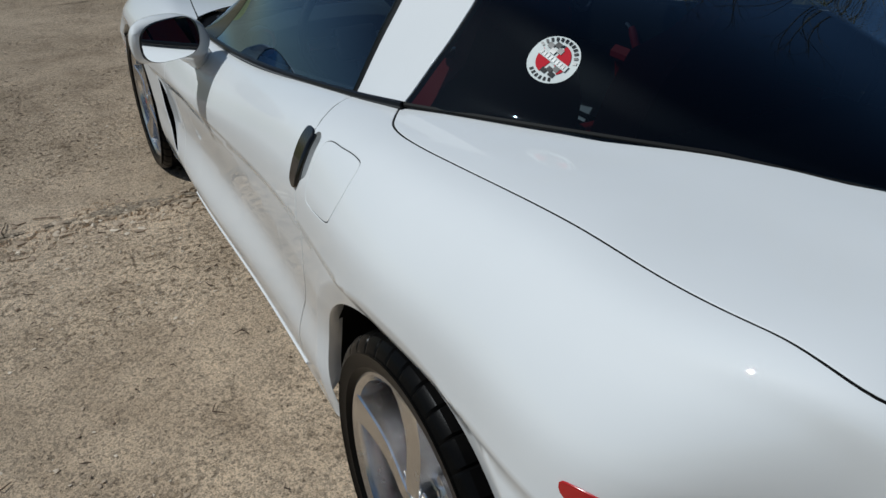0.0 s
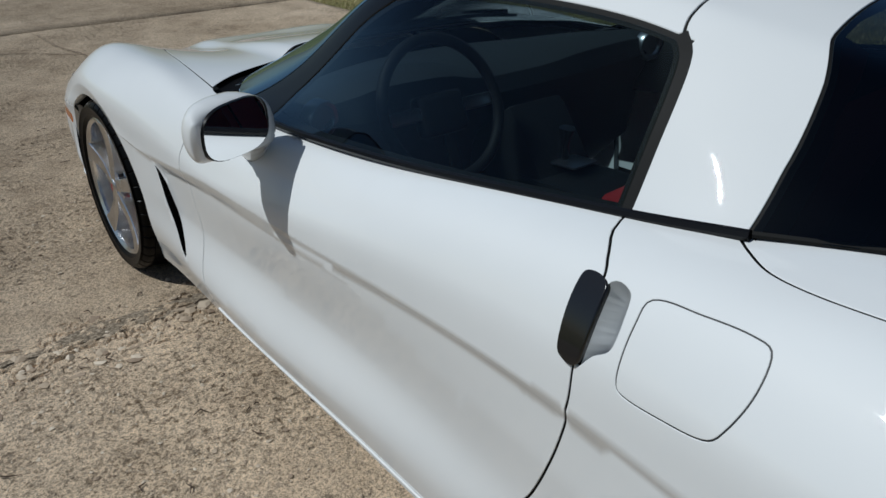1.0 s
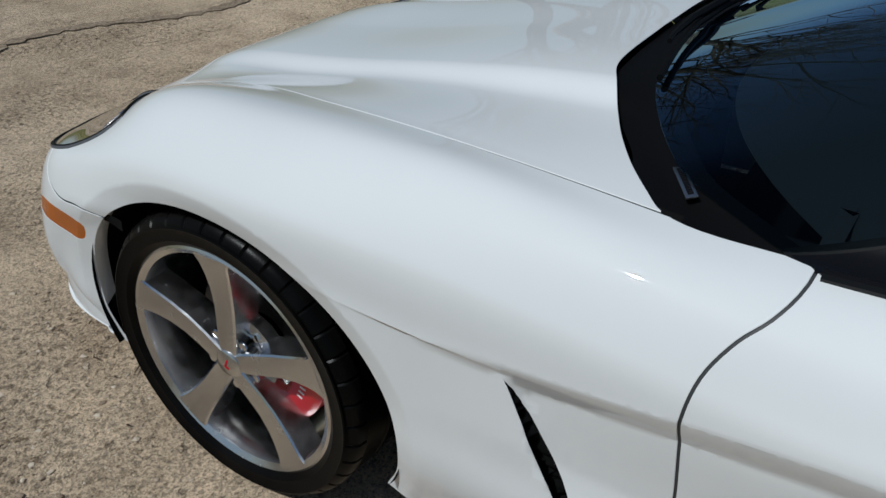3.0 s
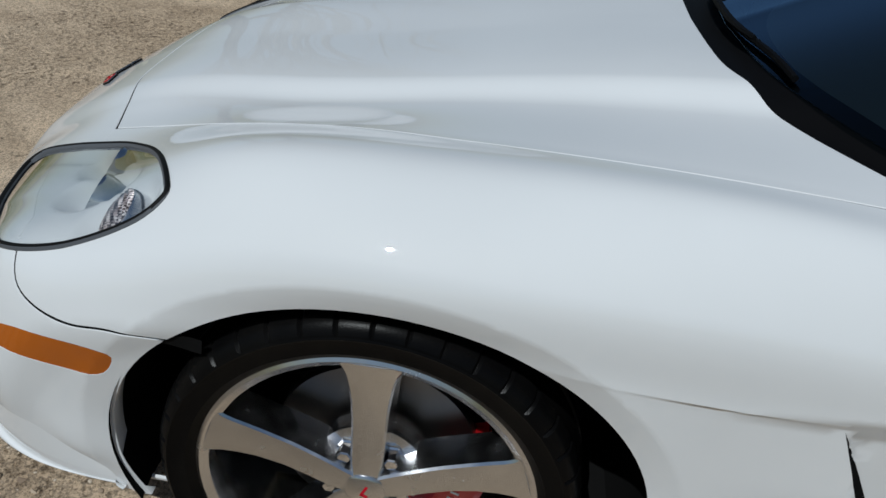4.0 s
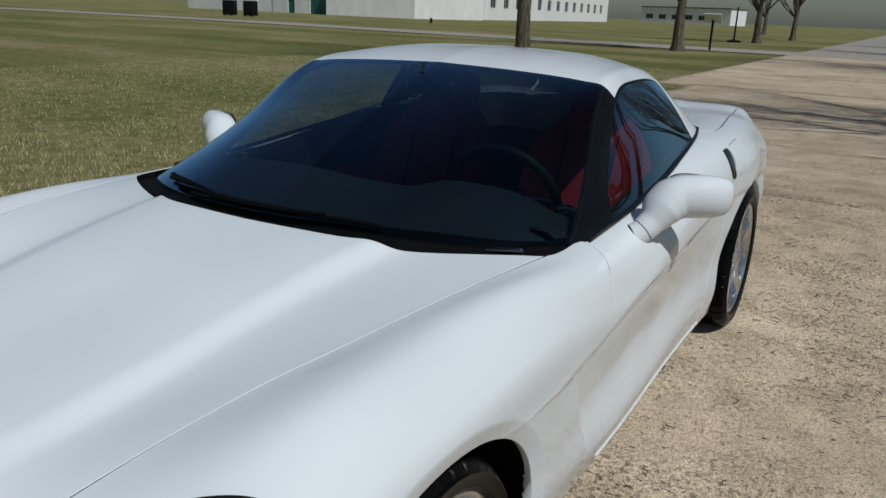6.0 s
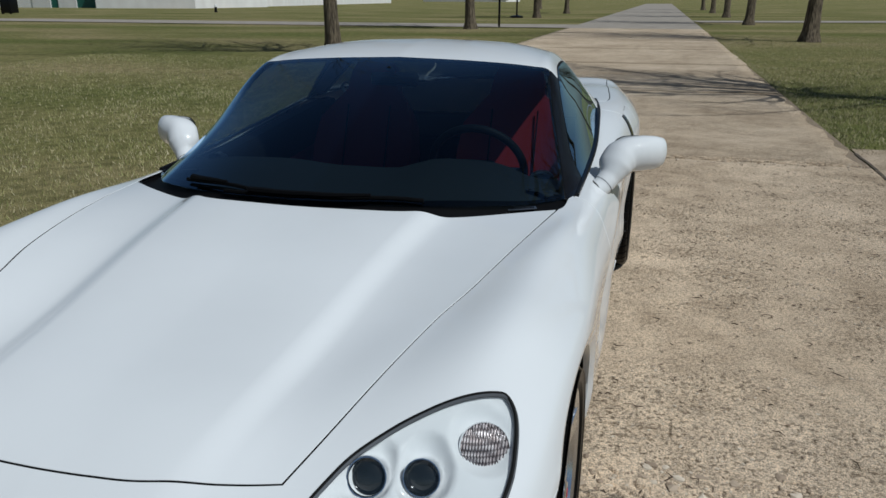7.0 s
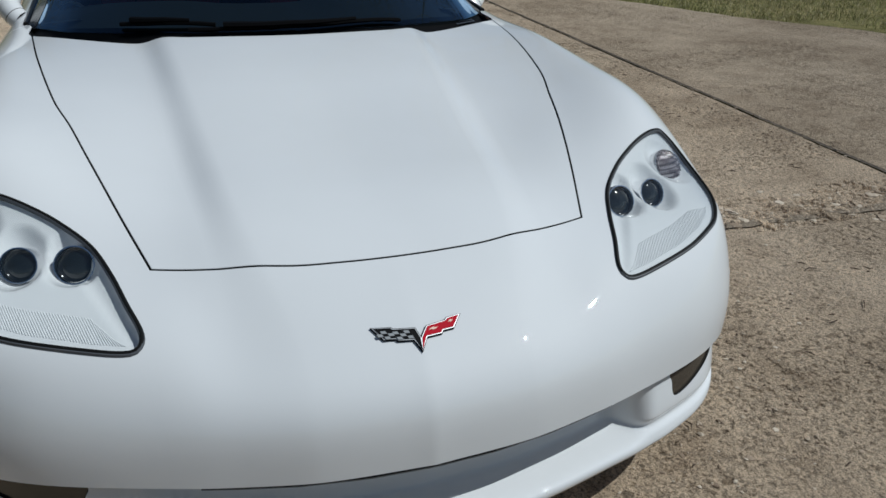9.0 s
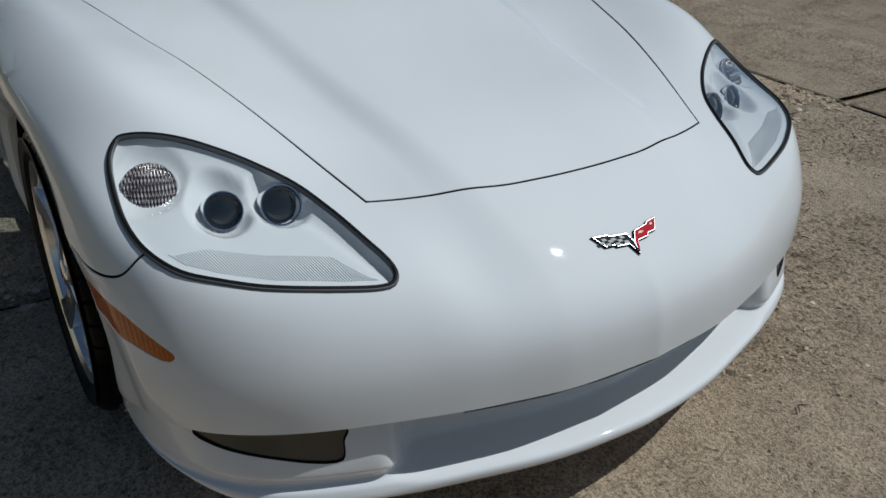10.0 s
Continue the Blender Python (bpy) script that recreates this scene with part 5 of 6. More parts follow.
for x in (-.37, .37):
    seat(x)
bm = bmesh.new()
box(bm, (.20, .035, .055), pose(0, -.02, 1.125, -15), .02, 3)
rv = part("rear_view_mirror", bm, GLOSSBLACK, car)
bm = bmesh.new()
tube(bm, [(0, -.01, 1.14), (0, .03, 1.17), (0, .05, 1.172)], .010, 8)
part("mirror_stem", bm, CABIN, rv)
uvl = np.stack([g.ravel() for g in np.meshgrid(np.linspace(ROOF.u(2.02), ROOF.u(4.3), 24), np.linspace(0, ROOF.v(2.9), 16))], 1)
cp, _a, _b, cn = ROOF.local(uvl[:, 0], uvl[:, 1])
cp = cp - cn * .02
quads = [(r * 24 + c, r * 24 + c + 1, (r + 1) * 24 + c + 1, (r + 1) * 24 + c) for r in range(15) for c in range(23)]
link("headliner", np.concatenate([cp, cp * (-1, 1, 1)]), quads + [tuple(q + len(cp) for q in reversed(f)) for f in quads], CABIN, car)


# ---- the place: old concrete drive, lawns, bare trees, white building ----
def lattice(x, y, size, seed):
    """Smooth noise from -1 to 1 with features of that size."""
    rng = np.random.RandomState(seed)
    tab = rng.rand(257, 257) * 2 - 1
    gx, gy = np.asarray(x) / size + 500.3, np.asarray(y) / size + 500.7
    ix, iy = np.floor(gx).astype(int), np.floor(gy).astype(int)
    fx, fy = gx - ix, gy - iy
    fx, fy = fx * fx * (3 - 2 * fx), fy * fy * (3 - 2 * fy)
    ix, iy = ix % 256, iy % 256
    return (tab[ix, iy] * (1 - fx) + tab[ix + 1, iy] * fx) * (1 - fy) + (tab[ix, iy + 1] * (1 - fx) + tab[ix + 1, iy + 1] * fx) * fy


def concrete(name, cast):
    """Old concrete with its skin worn off; cast scales its tone."""
    m = material(name, (0.30, 0.26, 0.21), 0.95, Specular_IOR_Level=0.15, Diffuse_Roughness=1.0)
    stain = tex(m, "ShaderNodeTexNoise", 0.55, 6)
    blotch = tex(m, "ShaderNodeTexNoise", 4.5, 8)
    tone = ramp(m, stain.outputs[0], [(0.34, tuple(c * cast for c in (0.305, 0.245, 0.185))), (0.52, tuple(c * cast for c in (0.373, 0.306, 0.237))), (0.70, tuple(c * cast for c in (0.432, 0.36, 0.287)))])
    tone = mix(m, "MULTIPLY", 1.0, tone, ramp(m, blotch.outputs[0], [(0.30, (0.80, 0.78, 0.76)), (0.55, (1.0, 1.0, 1.0)), (0.75, (1.08, 1.07, 1.05))]))
    # aggregate of two sizes, each stone with its own tone
    for size, amount in ((105, 0.7), (215, 1.0)):
        stones = tex(m, "ShaderNodeTexVoronoi", size)
        tone = mix(m, "MULTIPLY", amount, tone, ramp(m, stones.outputs["Color"], [(0.08, (0.42, 0.39, 0.36)), (0.35, (0.92, 0.90, 0.88)), (0.7, (1.0, 0.99, 0.97)), (0.95, (1.62, 1.59, 1.53))]))
    crumble = tex(m, "ShaderNodeTexNoise", 150, 10)
    crumble.inputs["Roughness"].default_value = 0.75
    tone = mix(m, "MULTIPLY", 1.0, tone, ramp(m, crumble.outputs[0], [(0.36, (0.28, 0.25, 0.22)), (0.455, (0.92, 0.92, 0.91)), (0.60, (1.02, 1.02, 1.02)), (0.70, (1.30, 1.28, 1.24))]))
    # scaled-off areas with dark hollows, and single pits
    worn_off = tex(m, "ShaderNodeTexNoise", (0.9, 1.3, 1.0), 6)
    worn_off.inputs["Roughness"].default_value = 0.6
    where = ramp(m, worn_off.outputs[0], [(0.44, (0.10,) * 3), (0.60, (0.95,) * 3)])
    scabs = tex(m, "ShaderNodeTexNoise", 40, 12)
    scabs.inputs["Roughness"].default_value = 0.80
    tone = mix(m, "MULTIPLY", where, tone, ramp(m, scabs.outputs[0], [(0.36, (0.38, 0.33, 0.28)), (0.43, (0.70, 0.66, 0.61)), (0.47, (1.0, 1.0, 1.0)), (0.58, (1.05, 1.045, 1.03)), (0.66, (1.26, 1.24, 1.21))]))
    pits = tex(m, "ShaderNodeTexNoise", 22, 8)
    pit = ramp(m, pits.outputs[0], [(0.30, (0.0,) * 3), (0.355, (1.0,) * 3)])
    tone = mix(m, "MULTIPLY", 0.45, tone, pit)
    wire(m, tone, "Base Color")
    flake = ramp(m, scabs.outputs[0], [(0.36, (0.0,) * 3), (0.465, (0.8,) * 3), (0.66, (1.0,) * 3)])
    relief = mix(m, "MIX", where, (0.75, 0.75, 0.75), flake)
    relief = mix(m, "ADD", 0.8, relief, crumble.outputs[0])
    relief = mix(m, "ADD", 0.6, relief, pit)
    bump(m, relief, 1.0, 0.009)
    return m


CONCRETE = concrete("worn_concrete", 0.94)
# Lower tones put the shade of rough grain and far trees into the colour.
SHADED_CONCRETE = concrete("shaded_worn_concrete", 0.80)
MID_CONCRETE = concrete("shaded_front_concrete", 0.85)

SOIL = material("joint_grit", (0.17, 0.13, 0.09), 0.95)
soil_n = tex(SOIL, "ShaderNodeTexNoise", 60, 8)
wire(SOIL, ramp(SOIL, soil_n.outputs[0], [(0.35, (0.13, 0.092, 0.06)), (0.55, (0.27, 0.205, 0.14)), (0.75, (0.43, 0.35, 0.26))]), "Base Color")
bump(SOIL, soil_n.outputs[0], 1.0, 0.012)

LAWN = material("dormant_lawn", (0.10, 0.095, 0.045), 0.95, Specular_IOR_Level=0.1)
patchy = tex(LAWN, "ShaderNodeTexNoise", (0.10, 0.22, 0.1), 5)
tuft = tex(LAWN, "ShaderNodeTexNoise", 5.5, 8)
straw = tex(LAWN, "ShaderNodeTexNoise", 70, 6)
turf = ramp(LAWN, patchy.outputs[0], [(0.36, (0.165, 0.180, 0.062)), (0.50, (0.24, 0.228, 0.10)), (0.66, (0.345, 0.292, 0.165))])
turf = mix(LAWN, "MULTIPLY", 0.85, turf, ramp(LAWN, tuft.outputs[0], [(0.32, (0.50, 0.52, 0.45)), (0.6, (1.05, 1.03, 1.0))]))
turf = mix(LAWN, "MULTIPLY", 0.9, turf, ramp(LAWN, straw.outputs[0], [(0.30, (0.42, 0.42, 0.38)), (0.62, (1.2, 1.15, 1.05))]))
wire(LAWN, turf, "Base Color")
bump(LAWN, straw.outputs[0], 1.0, 0.03)

BLADE = material("grass_blades", (0.13, 0.13, 0.05), 0.85, Specular_IOR_Level=0.15)
geo = BLADE.node_tree.nodes.new("ShaderNodeNewGeometry")
wire(BLADE, ramp(BLADE, geo.outputs["Random Per Island"], [(0.0, (0.20, 0.225, 0.07)), (0.35, (0.31, 0.305, 0.125)), (0.7, (0.46, 0.40, 0.22)), (1.0, (0.58, 0.51, 0.34))]), "Base Color")

PEBBLE = material("loose_grit", (0.3, 0.26, 0.2), 0.9)
geo = PEBBLE.node_tree.nodes.new("ShaderNodeNewGeometry")
wire(PEBBLE, ramp(PEBBLE, geo.outputs["Random Per Island"], [(0.0, (0.22, 0.16, 0.11)), (0.5, (0.40, 0.315, 0.23)), (1.0, (0.62, 0.53, 0.42))]), "Base Color")

BARK = material("grey_brown_bark", (0.16, 0.125, 0.09), 0.95)
furrow = tex(BARK, "ShaderNodeTexNoise", (22, 22, 3.2), 8)
wire(BARK, ramp(BARK, furrow.outputs[0], [(0.35, (0.045, 0.034, 0.022)), (0.55, (0.135, 0.105, 0.068)), (0.75, (0.23, 0.185, 0.125))]), "Base Color")
bump(BARK, furrow.outputs[0], 1.0, 0.05)

# lawn: one sheet to the horizon
n = 140
side_co = np.sign(np.linspace(-1, 1, n)) * np.abs(np.linspace(-1, 1, n)) ** 2.6 * 900
gx, gy = np.meshgrid(side_co, side_co - 6)
gz = -.045 + .012 * lattice(gx, gy, 1.3, 4) * (np.hypot(gx, gy) < 60)
co = np.stack([gx.ravel(), gy.ravel(), gz.ravel()], 1)
fs = [(r * n + c, r * n + c + 1, (r + 1) * n + c + 1, (r + 1) * n + c) for r in range(n - 1) for c in range(n - 1)]
tagged(link("ground", co, fs, LAWN), "patchy dormant lawn of olive and straw grass", "lawn", kind="structure")


def slab(name, x0, x1, y0, y1, parent, step=.3, seed=1, ragged=.02, mat=CONCRETE):
    """A cast slab with worn, broken edges."""
    lx = np.linspace(x0, x1, max(2, int((x1 - x0) / step)))
    if step < .1:
        lx = np.concatenate([np.arange(x0, -.3, step), np.linspace(-.3, x1, 30)])
    nx, ny = len(lx), max(2, int((y1 - y0) / step))
    xs, ys = np.meshgrid(lx, np.linspace(y0, y1, ny))
    wear = ragged * (lattice(xs, ys, .35, seed) + .6 * lattice(xs, ys, .11, seed + 1))
    px, py = xs.copy(), ys.copy()
    px[:, 0] += np.abs(wear[:, 0]) + .002
    px[:, -1] -= np.abs(wear[:, -1]) + .004
    py[0, :] += np.abs(wear[0, :]) + .004
    py[-1, :] -= np.abs(wear[-1, :]) + .004
    z = .004 * lattice(px, py, 1.7, 11) + .0028 * lattice(px, py, .22, 12) + (.0026 * lattice(px, py, .075, 13) if step < .1 else 0)
    deep = lattice(px, py, .30, 14) + .5 * lattice(px, py, .10, 15)
    z -= .016 * np.clip(deep - .72, 0, .5)
    rim_d = np.minimum(np.minimum(px - x0, x1 - px), np.minimum(py - y0, y1 - py))
    z -= .010 * np.exp(-np.maximum(rim_d, 0) / .02)
    if step < .1:
        broken = np.exp(-((py - .93 + .05 * lattice(px, py, .4, 21)) / .11) ** 2)
        z += broken * (.006 * lattice(px, py, .06, 22) + .005 * lattice(px, py, .16, 23) - .003)
    top = np.stack([px.ravel(), py.ravel(), z.ravel() - .003], 1)
    idx = np.arange(nx * ny).reshape(ny, nx)
    f = [(idx[r, c], idx[r, c + 1], idx[r + 1, c + 1], idx[r + 1, c]) for r in range(ny - 1) for c in range(nx - 1)]
    loop = list(idx[0, :]) + list(idx[1:, -1]) + list(idx[-1, -2::-1]) + list(idx[-2:0:-1, 0])
    k = len(top)
    low_ring = top[loop] - (0, 0, .06)
    m = len(loop)
    f += [(loop[(i + 1) % m], loop[i], k + i, k + (i + 1) % m) for i in range(m)]
    return link(name, np.concatenate([top, low_ring]), f, mat, parent)


drive = thing("pavement", "worn tan concrete drive with broken joints", "drive", kind="structure")
JOINTS = [-38.0, -32.5, -27.0, -21.5, -16.0, -10.3, -4.58, .93, 6.45, 12.0, 17.5, 23.0]
for i, (a, b) in enumerate(zip(JOINTS[:-1], JOINTS[1:])):
    near = -5 < a < 6
    lo, hi = a + .008, b - .008
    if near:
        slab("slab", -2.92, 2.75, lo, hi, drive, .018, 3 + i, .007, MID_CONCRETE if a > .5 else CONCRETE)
    else:
        slab("slab", -2.92 - .05 * (a < -20), 2.75 + .9 * (a < -20), lo, hi, drive, .25, 3 + i, .10 if b < -4 else .02, SHADED_CONCRETE)
bm = bmesh.new()
vs = [bm.verts.new((x, y, -.016)) for x, y in ((-2.93, -38), (2.74, -38), (2.74, 23), (-2.93, 23))]
bm.faces.new(vs)
part("joint_bed", bm, SOIL, drive, smooth=False)
BROWN = material("brown_packed_dirt", (0.12, 0.09, 0.06), 0.95)
clod = tex(BROWN, "ShaderNodeTexNoise", 120, 8)
wire(BROWN, ramp(BROWN, clod.outputs[0], [(0.35, (0.085, 0.064, 0.043)), (0.52, (0.19, 0.15, 0.105)), (0.7, (0.40, 0.33, 0.25))]), "Base Color")
bump(BROWN, clod.outputs[0], 0.7, 0.004)
DIRT = material("dark_joint_dirt", (0.045, 0.035, 0.026), 0.95)
crumb = tex(DIRT, "ShaderNodeTexNoise", 45, 6)
wire(DIRT, ramp(DIRT, crumb.outputs[0], [(0.35, (0.035, 0.026, 0.018)), (0.7, (0.16, 0.125, 0.09))]), "Base Color")
ys = np.linspace(-5.3, 23, 240)
wob = .010 * lattice(ys, ys * 0, .25, 81)
link("joint_fill", [(-2.926 + w, y, -.006) for y, w in zip(ys, wob)] + [(-2.955 + w * .8, y, -.006) for y, w in zip(ys, wob)], [(i + 1, i, 240 + i, 241 + i) for i in range(239)], DIRT, drive, smooth=False)
# side apron
apron = thing("pavement_apron", "worn concrete apron beside the drive", "apron", kind="structure")
for i, (y0, y1) in enumerate(((-5.6, .93), (.97, 6.4))):
    nx, ny = 60, 70
    xs, ys = np.meshgrid(np.linspace(0, 1, nx), np.linspace(y0, y1, ny))
    left = np.interp(ys, [q[1] for q in ((0, -5.6), (0, -5.45), (0, -5.0), (0, -4.3), (0, -3.45), (0, -2.45), (0, -1.2), (0, .4), (0, 6.4))], [-3.3, -3.5, -4.15, -4.6, -5.1, -6.0, -6.6, -6.8, -7.0])
    left = left + .06 * lattice(ys, ys * 0, .5, 40 + i) + .03 * lattice(ys, ys * 0, .13, 42)
    px = -2.952 + (left + 2.952) * xs - .012 * np.abs(lattice(ys, ys * 0, .2, 45)) * (xs < .01)
    z = .004 * lattice(px, ys, 1.7, 11) + .003 * lattice(px, ys, .22, 12) - .016 * np.clip(lattice(px, ys, .3, 14) - .6, 0, .5) - .014
    top = np.stack([px.ravel(), ys.ravel(), z.ravel()], 1)
    f = [(r * nx + c + 1, r * nx + c, (r + 1) * nx + c, (r + 1) * nx + c + 1) for r in range(ny - 1) for c in range(nx - 1)]
    link("slab", top, f, SHADED_CONCRETE, apron)

def broken_edge(x0, x1, y0, y1, seed, size):
    """A strip where the slab has cracked into tilted plates with dirt in the cracks."""
    rg = np.random.RandomState(seed)
    step = .0085
    gx, gy = np.meshgrid(np.arange(x0, x1, step), np.arange(y0, y1, step))
    wx = gx + .010 * lattice(gx, gy, .05, seed + 1) + .004 * lattice(gx, gy, .017, seed + 2)
    wy = gy + .010 * lattice(gx, gy, .05, seed + 3) + .004 * lattice(gx, gy, .017, seed + 4)
    count = int((x1 - x0) * (y1 - y0) / size ** 2)
    cx, cy = x0 + (x1 - x0) * rg.rand(count), y0 + (y1 - y0) * rg.rand(count)
    near, next_, who = np.full(gx.shape, 9.0), np.full(gx.shape, 9.0), np.zeros(gx.shape, int)
    for i in range(count):
        d = np.hypot(wx - cx[i], (wy - cy[i]) * 1.5)
        closer = d < near
        next_ = np.where(closer, near, np.minimum(next_, d))
        near, who = np.where(closer, d, near), np.where(closer, i, who)
    lift, tx, ty = rg.rand(count), rg.randn(count) * .06, rg.randn(count) * .06
    gap = np.clip((next_ - near) / .012, 0, 1)
    z = .001 + .011 * lift[who] ** 1.5 + tx[who] * (gx - cx[who]) + ty[who] * (gy - cy[who])
    z = np.clip(z, -.003, .014) * gap - .008 * (1 - gap) + .0012 * lattice(gx, gy, .02, seed + 5)
    mid = (gy - y0) / (y1 - y0) + .22 * lattice(gx, gy * 0, .30, seed + 6) + .10 * lattice(gx, gy, .07, seed + 7)
    fade = np.clip(np.minimum(mid - .10, .90 - mid) / .22, 0, 1) * np.clip(.75 + .6 * lattice(gx, gy, .16, seed + 8), 0, 1)
    fade = np.where(lift[who] < fade * 1.2, 1, 0) * np.clip(fade * 4, 0, 1)
    z = z * fade - .016 * (1 - fade)
    ny, nx = gx.shape
    f = [(r * nx + c, r * nx + c + 1, (r + 1) * nx + c + 1, (r + 1) * nx + c) for r in range(ny - 1) for c in range(nx - 1)]
    link("broken_edge", np.stack([gx.ravel(), gy.ravel(), z.ravel()], 1), f, CONCRETE, drive, smooth=False)


broken_edge(-2.90, -.55, .60, 1.10, 300, .042)
broken_edge(-2.70, -.95, -4.78, -4.50, 320, .045)
# packed dirt along the broken joint
bm = bmesh.new()
bm.faces.new([bm.verts.new((x, y, -.0015)) for x, y in ((-2.9, .912), (2.6, .912), (2.6, .950), (-2.9, .950))])
part("joint_filling", bm, BROWN, drive, smooth=False)
ys = np.linspace(-2.88, 2.6, 260)
mid_y = .955 + .022 * lattice(ys, ys * 0, .35, 90) + .012 * lattice(ys, ys * 0, .09, 91)
wide = .016 + .030 * np.clip(lattice(ys, ys * 0, .45, 92) + .35, 0, 1) * (ys < -.4) + .008 * lattice(ys, ys * 0, .06, 93)
link("joint_dirt", [(x, y + w, .0030) for x, y, w in zip(ys, mid_y, wide)] + [(x, y - w, .0030) for x, y, w in zip(ys, mid_y, wide)], [(i + 1, i, 260 + i, 261 + i) for i in range(259)], BROWN, drive, smooth=False)

# dark cracks in the slabs ahead of the nose and beside it
def crack(points, width, seed, parent):
    line = smooth_line(points, 60)
    rng = np.random.RandomState(seed)
    d = np.gradient(line, axis=0)
    nrm = np.stack([-d[:, 1], d[:, 0]], 1)
    nrm /= np.linalg.norm(nrm, axis=1)[:, None]
    line = line + nrm * (rng.rand(60, 1) - .5) * .022
    w = width * (.3 + .9 * rng.rand(60)) * np.minimum(1, np.minimum(np.arange(60), 59 - np.arange(60)) / 6 + .15)
    vs = np.concatenate([line + nrm * w[:, None] / 2, line - nrm * w[:, None] / 2])
    z = np.full((120, 1), .004)
    link("crack", np.concatenate([vs, z], 1), [(i, i + 1, 61 + i, 60 + i) for i in range(59)], SOIL, parent, smooth=False)


crack([(2.2, 4.2), (1.55, 4.23), (1.1, 4.5), (.6, 4.6), (.15, 4.3), (-.1, 4.05)], .10, 1, drive)
crack([(.15, 4.3), (.05, 5.1), (-.03, 5.6), (-.06, 6.3)], .03, 2, drive)
crack([(.05, 5.15), (-.45, 5.6), (-1.1, 5.55)], .022, 3, drive)

# a peeled stick and a bent twig lying by the joint
for label, points, size in (("pale peeled stick lying on the concrete", [(-1.36, .996, .010), (-1.39, 1.004, .011), (-1.43, 1.022, .010), (-1.46, 1.03, .009)], .0042),
                            ("thin bent brown twig lying on the concrete", [(-1.57, .91, .009), (-1.578, .96, .010), (-1.566, 1.01, .010), (-1.56, 1.056, .008)], .0028)):
    bm = bmesh.new()
    line = smooth_line(points, 14)
    tube(bm, [Vector(q) for q in line], [size * (.75 + .25 * math.sin(1 + i * 1.7)) for i in range(14)], 7)
    stick = part("stick", bm, PEBBLE if size > .004 else BARK, None)
    tagged(stick, label, "stick")

# loose grit, thickest along the broken joint
rng = np.random.RandomState(5)
tmp = bmesh.new()
bmesh.ops.create_icosphere(tmp, subdivisions=1, radius=1)
ico_v = np.array([v.co[:] for v in tmp.verts])
ico_f = np.array([[v.index for v in f.verts] for f in tmp.faces])
tmp.free()


def scatter_grit(name, xy, size, label):
    k = len(xy)
    sc = size[:, None] * (.6 + .8 * rng.rand(k, 3)) * (1, 1, .45)
    rot = rng.rand(k) * 6.28
    base = ico_v[None] * (1 + .75 * (rng.rand(k, len(ico_v), 1) - .5)) * sc[:, None, :]
    c, s = np.cos(rot)[:, None], np.sin(rot)[:, None]
    v = np.stack([base[..., 0] * c - base[..., 1] * s + xy[:, :1], base[..., 0] * s + base[..., 1] * c + xy[:, 1:2], base[..., 2] - .002 + size[:, None] * .05], 2)
    f = ico_f[None] + (np.arange(k) * len(ico_v))[:, None, None]
    me = bpy.data.meshes.new(name)
    vv, ff = v.reshape(-1, 3), f.reshape(-1, 3)
    me.vertices.add(len(vv))
    me.vertices.foreach_set("co", vv.ravel())
    me.loops.add(len(ff) * 3)
    me.loops.foreach_set("vertex_index", ff.ravel())
    me.polygons.add(len(ff))
    me.polygons.foreach_set("loop_start", np.arange(len(ff)) * 3)
    me.polygons.foreach_set("use_smooth", np.zeros(len(ff), bool))
    me.update(calc_edges=True)
    me.materials.append(PEBBLE)
    return tagged(new(name, me), label, "gravel", kind="stuff")


k = 17000
xy = np.stack([-2.95 + 2.6 * rng.rand(k), -4.6 + 8.6 * rng.rand(k)], 1)
keep = lattice(xy[:, 0], xy[:, 1], .45, 60) + .6 * rng.rand(k) > .25
scatter_grit("grit", xy[keep], .0024 + .0055 * rng.rand(keep.sum()) ** 3, "loose tan grit scattered over the concrete")
k = 2200
u = rng.rand(k)
xy = np.stack([-2.92 + 5.5 * u, .90 + .10 * rng.randn(k) + .03 * np.sin(u * 19) - .02], 1)
scatter_grit("joint_rubble", xy, .0035 + .018 * rng.rand(k) ** 5, "broken grit and chips lying in the joint")
k = 700
xy = np.stack([-2.9 + 2.6 * rng.rand(k), -4.50 + .10 * rng.randn(k)], 1)
scatter_grit("joint_rubble", xy, .004 + .012 * rng.rand(k) ** 3, "pale grit and chips lying along the joint")

# twigs and bark scraps
TWIG = material("dry_twig", (0.07, 0.045, 0.03), 0.9)
bm = bmesh.new()
for i in range(420):
    x, y = -2.9 + 2.4 * rng.rand(), -4.4 + 8 * rng.rand()
    a, ln = rng.rand() * 6.28, .012 + .05 * rng.rand() ** 2
    bend = (rng.rand() - .5) * ln
    tube(bm, [(x, y, .004), (x + math.cos(a) * ln * .5 - math.sin(a) * bend, y + math.sin(a) * ln * .5 + math.cos(a) * bend, .007), (x + math.cos(a) * ln, y + math.sin(a) * ln, .004)], [.0012, .0022, .001], 4)
tagged(part("twigs", bm, TWIG), "dry brown twigs and bark scraps on the concrete", "twigs", kind="stuff")


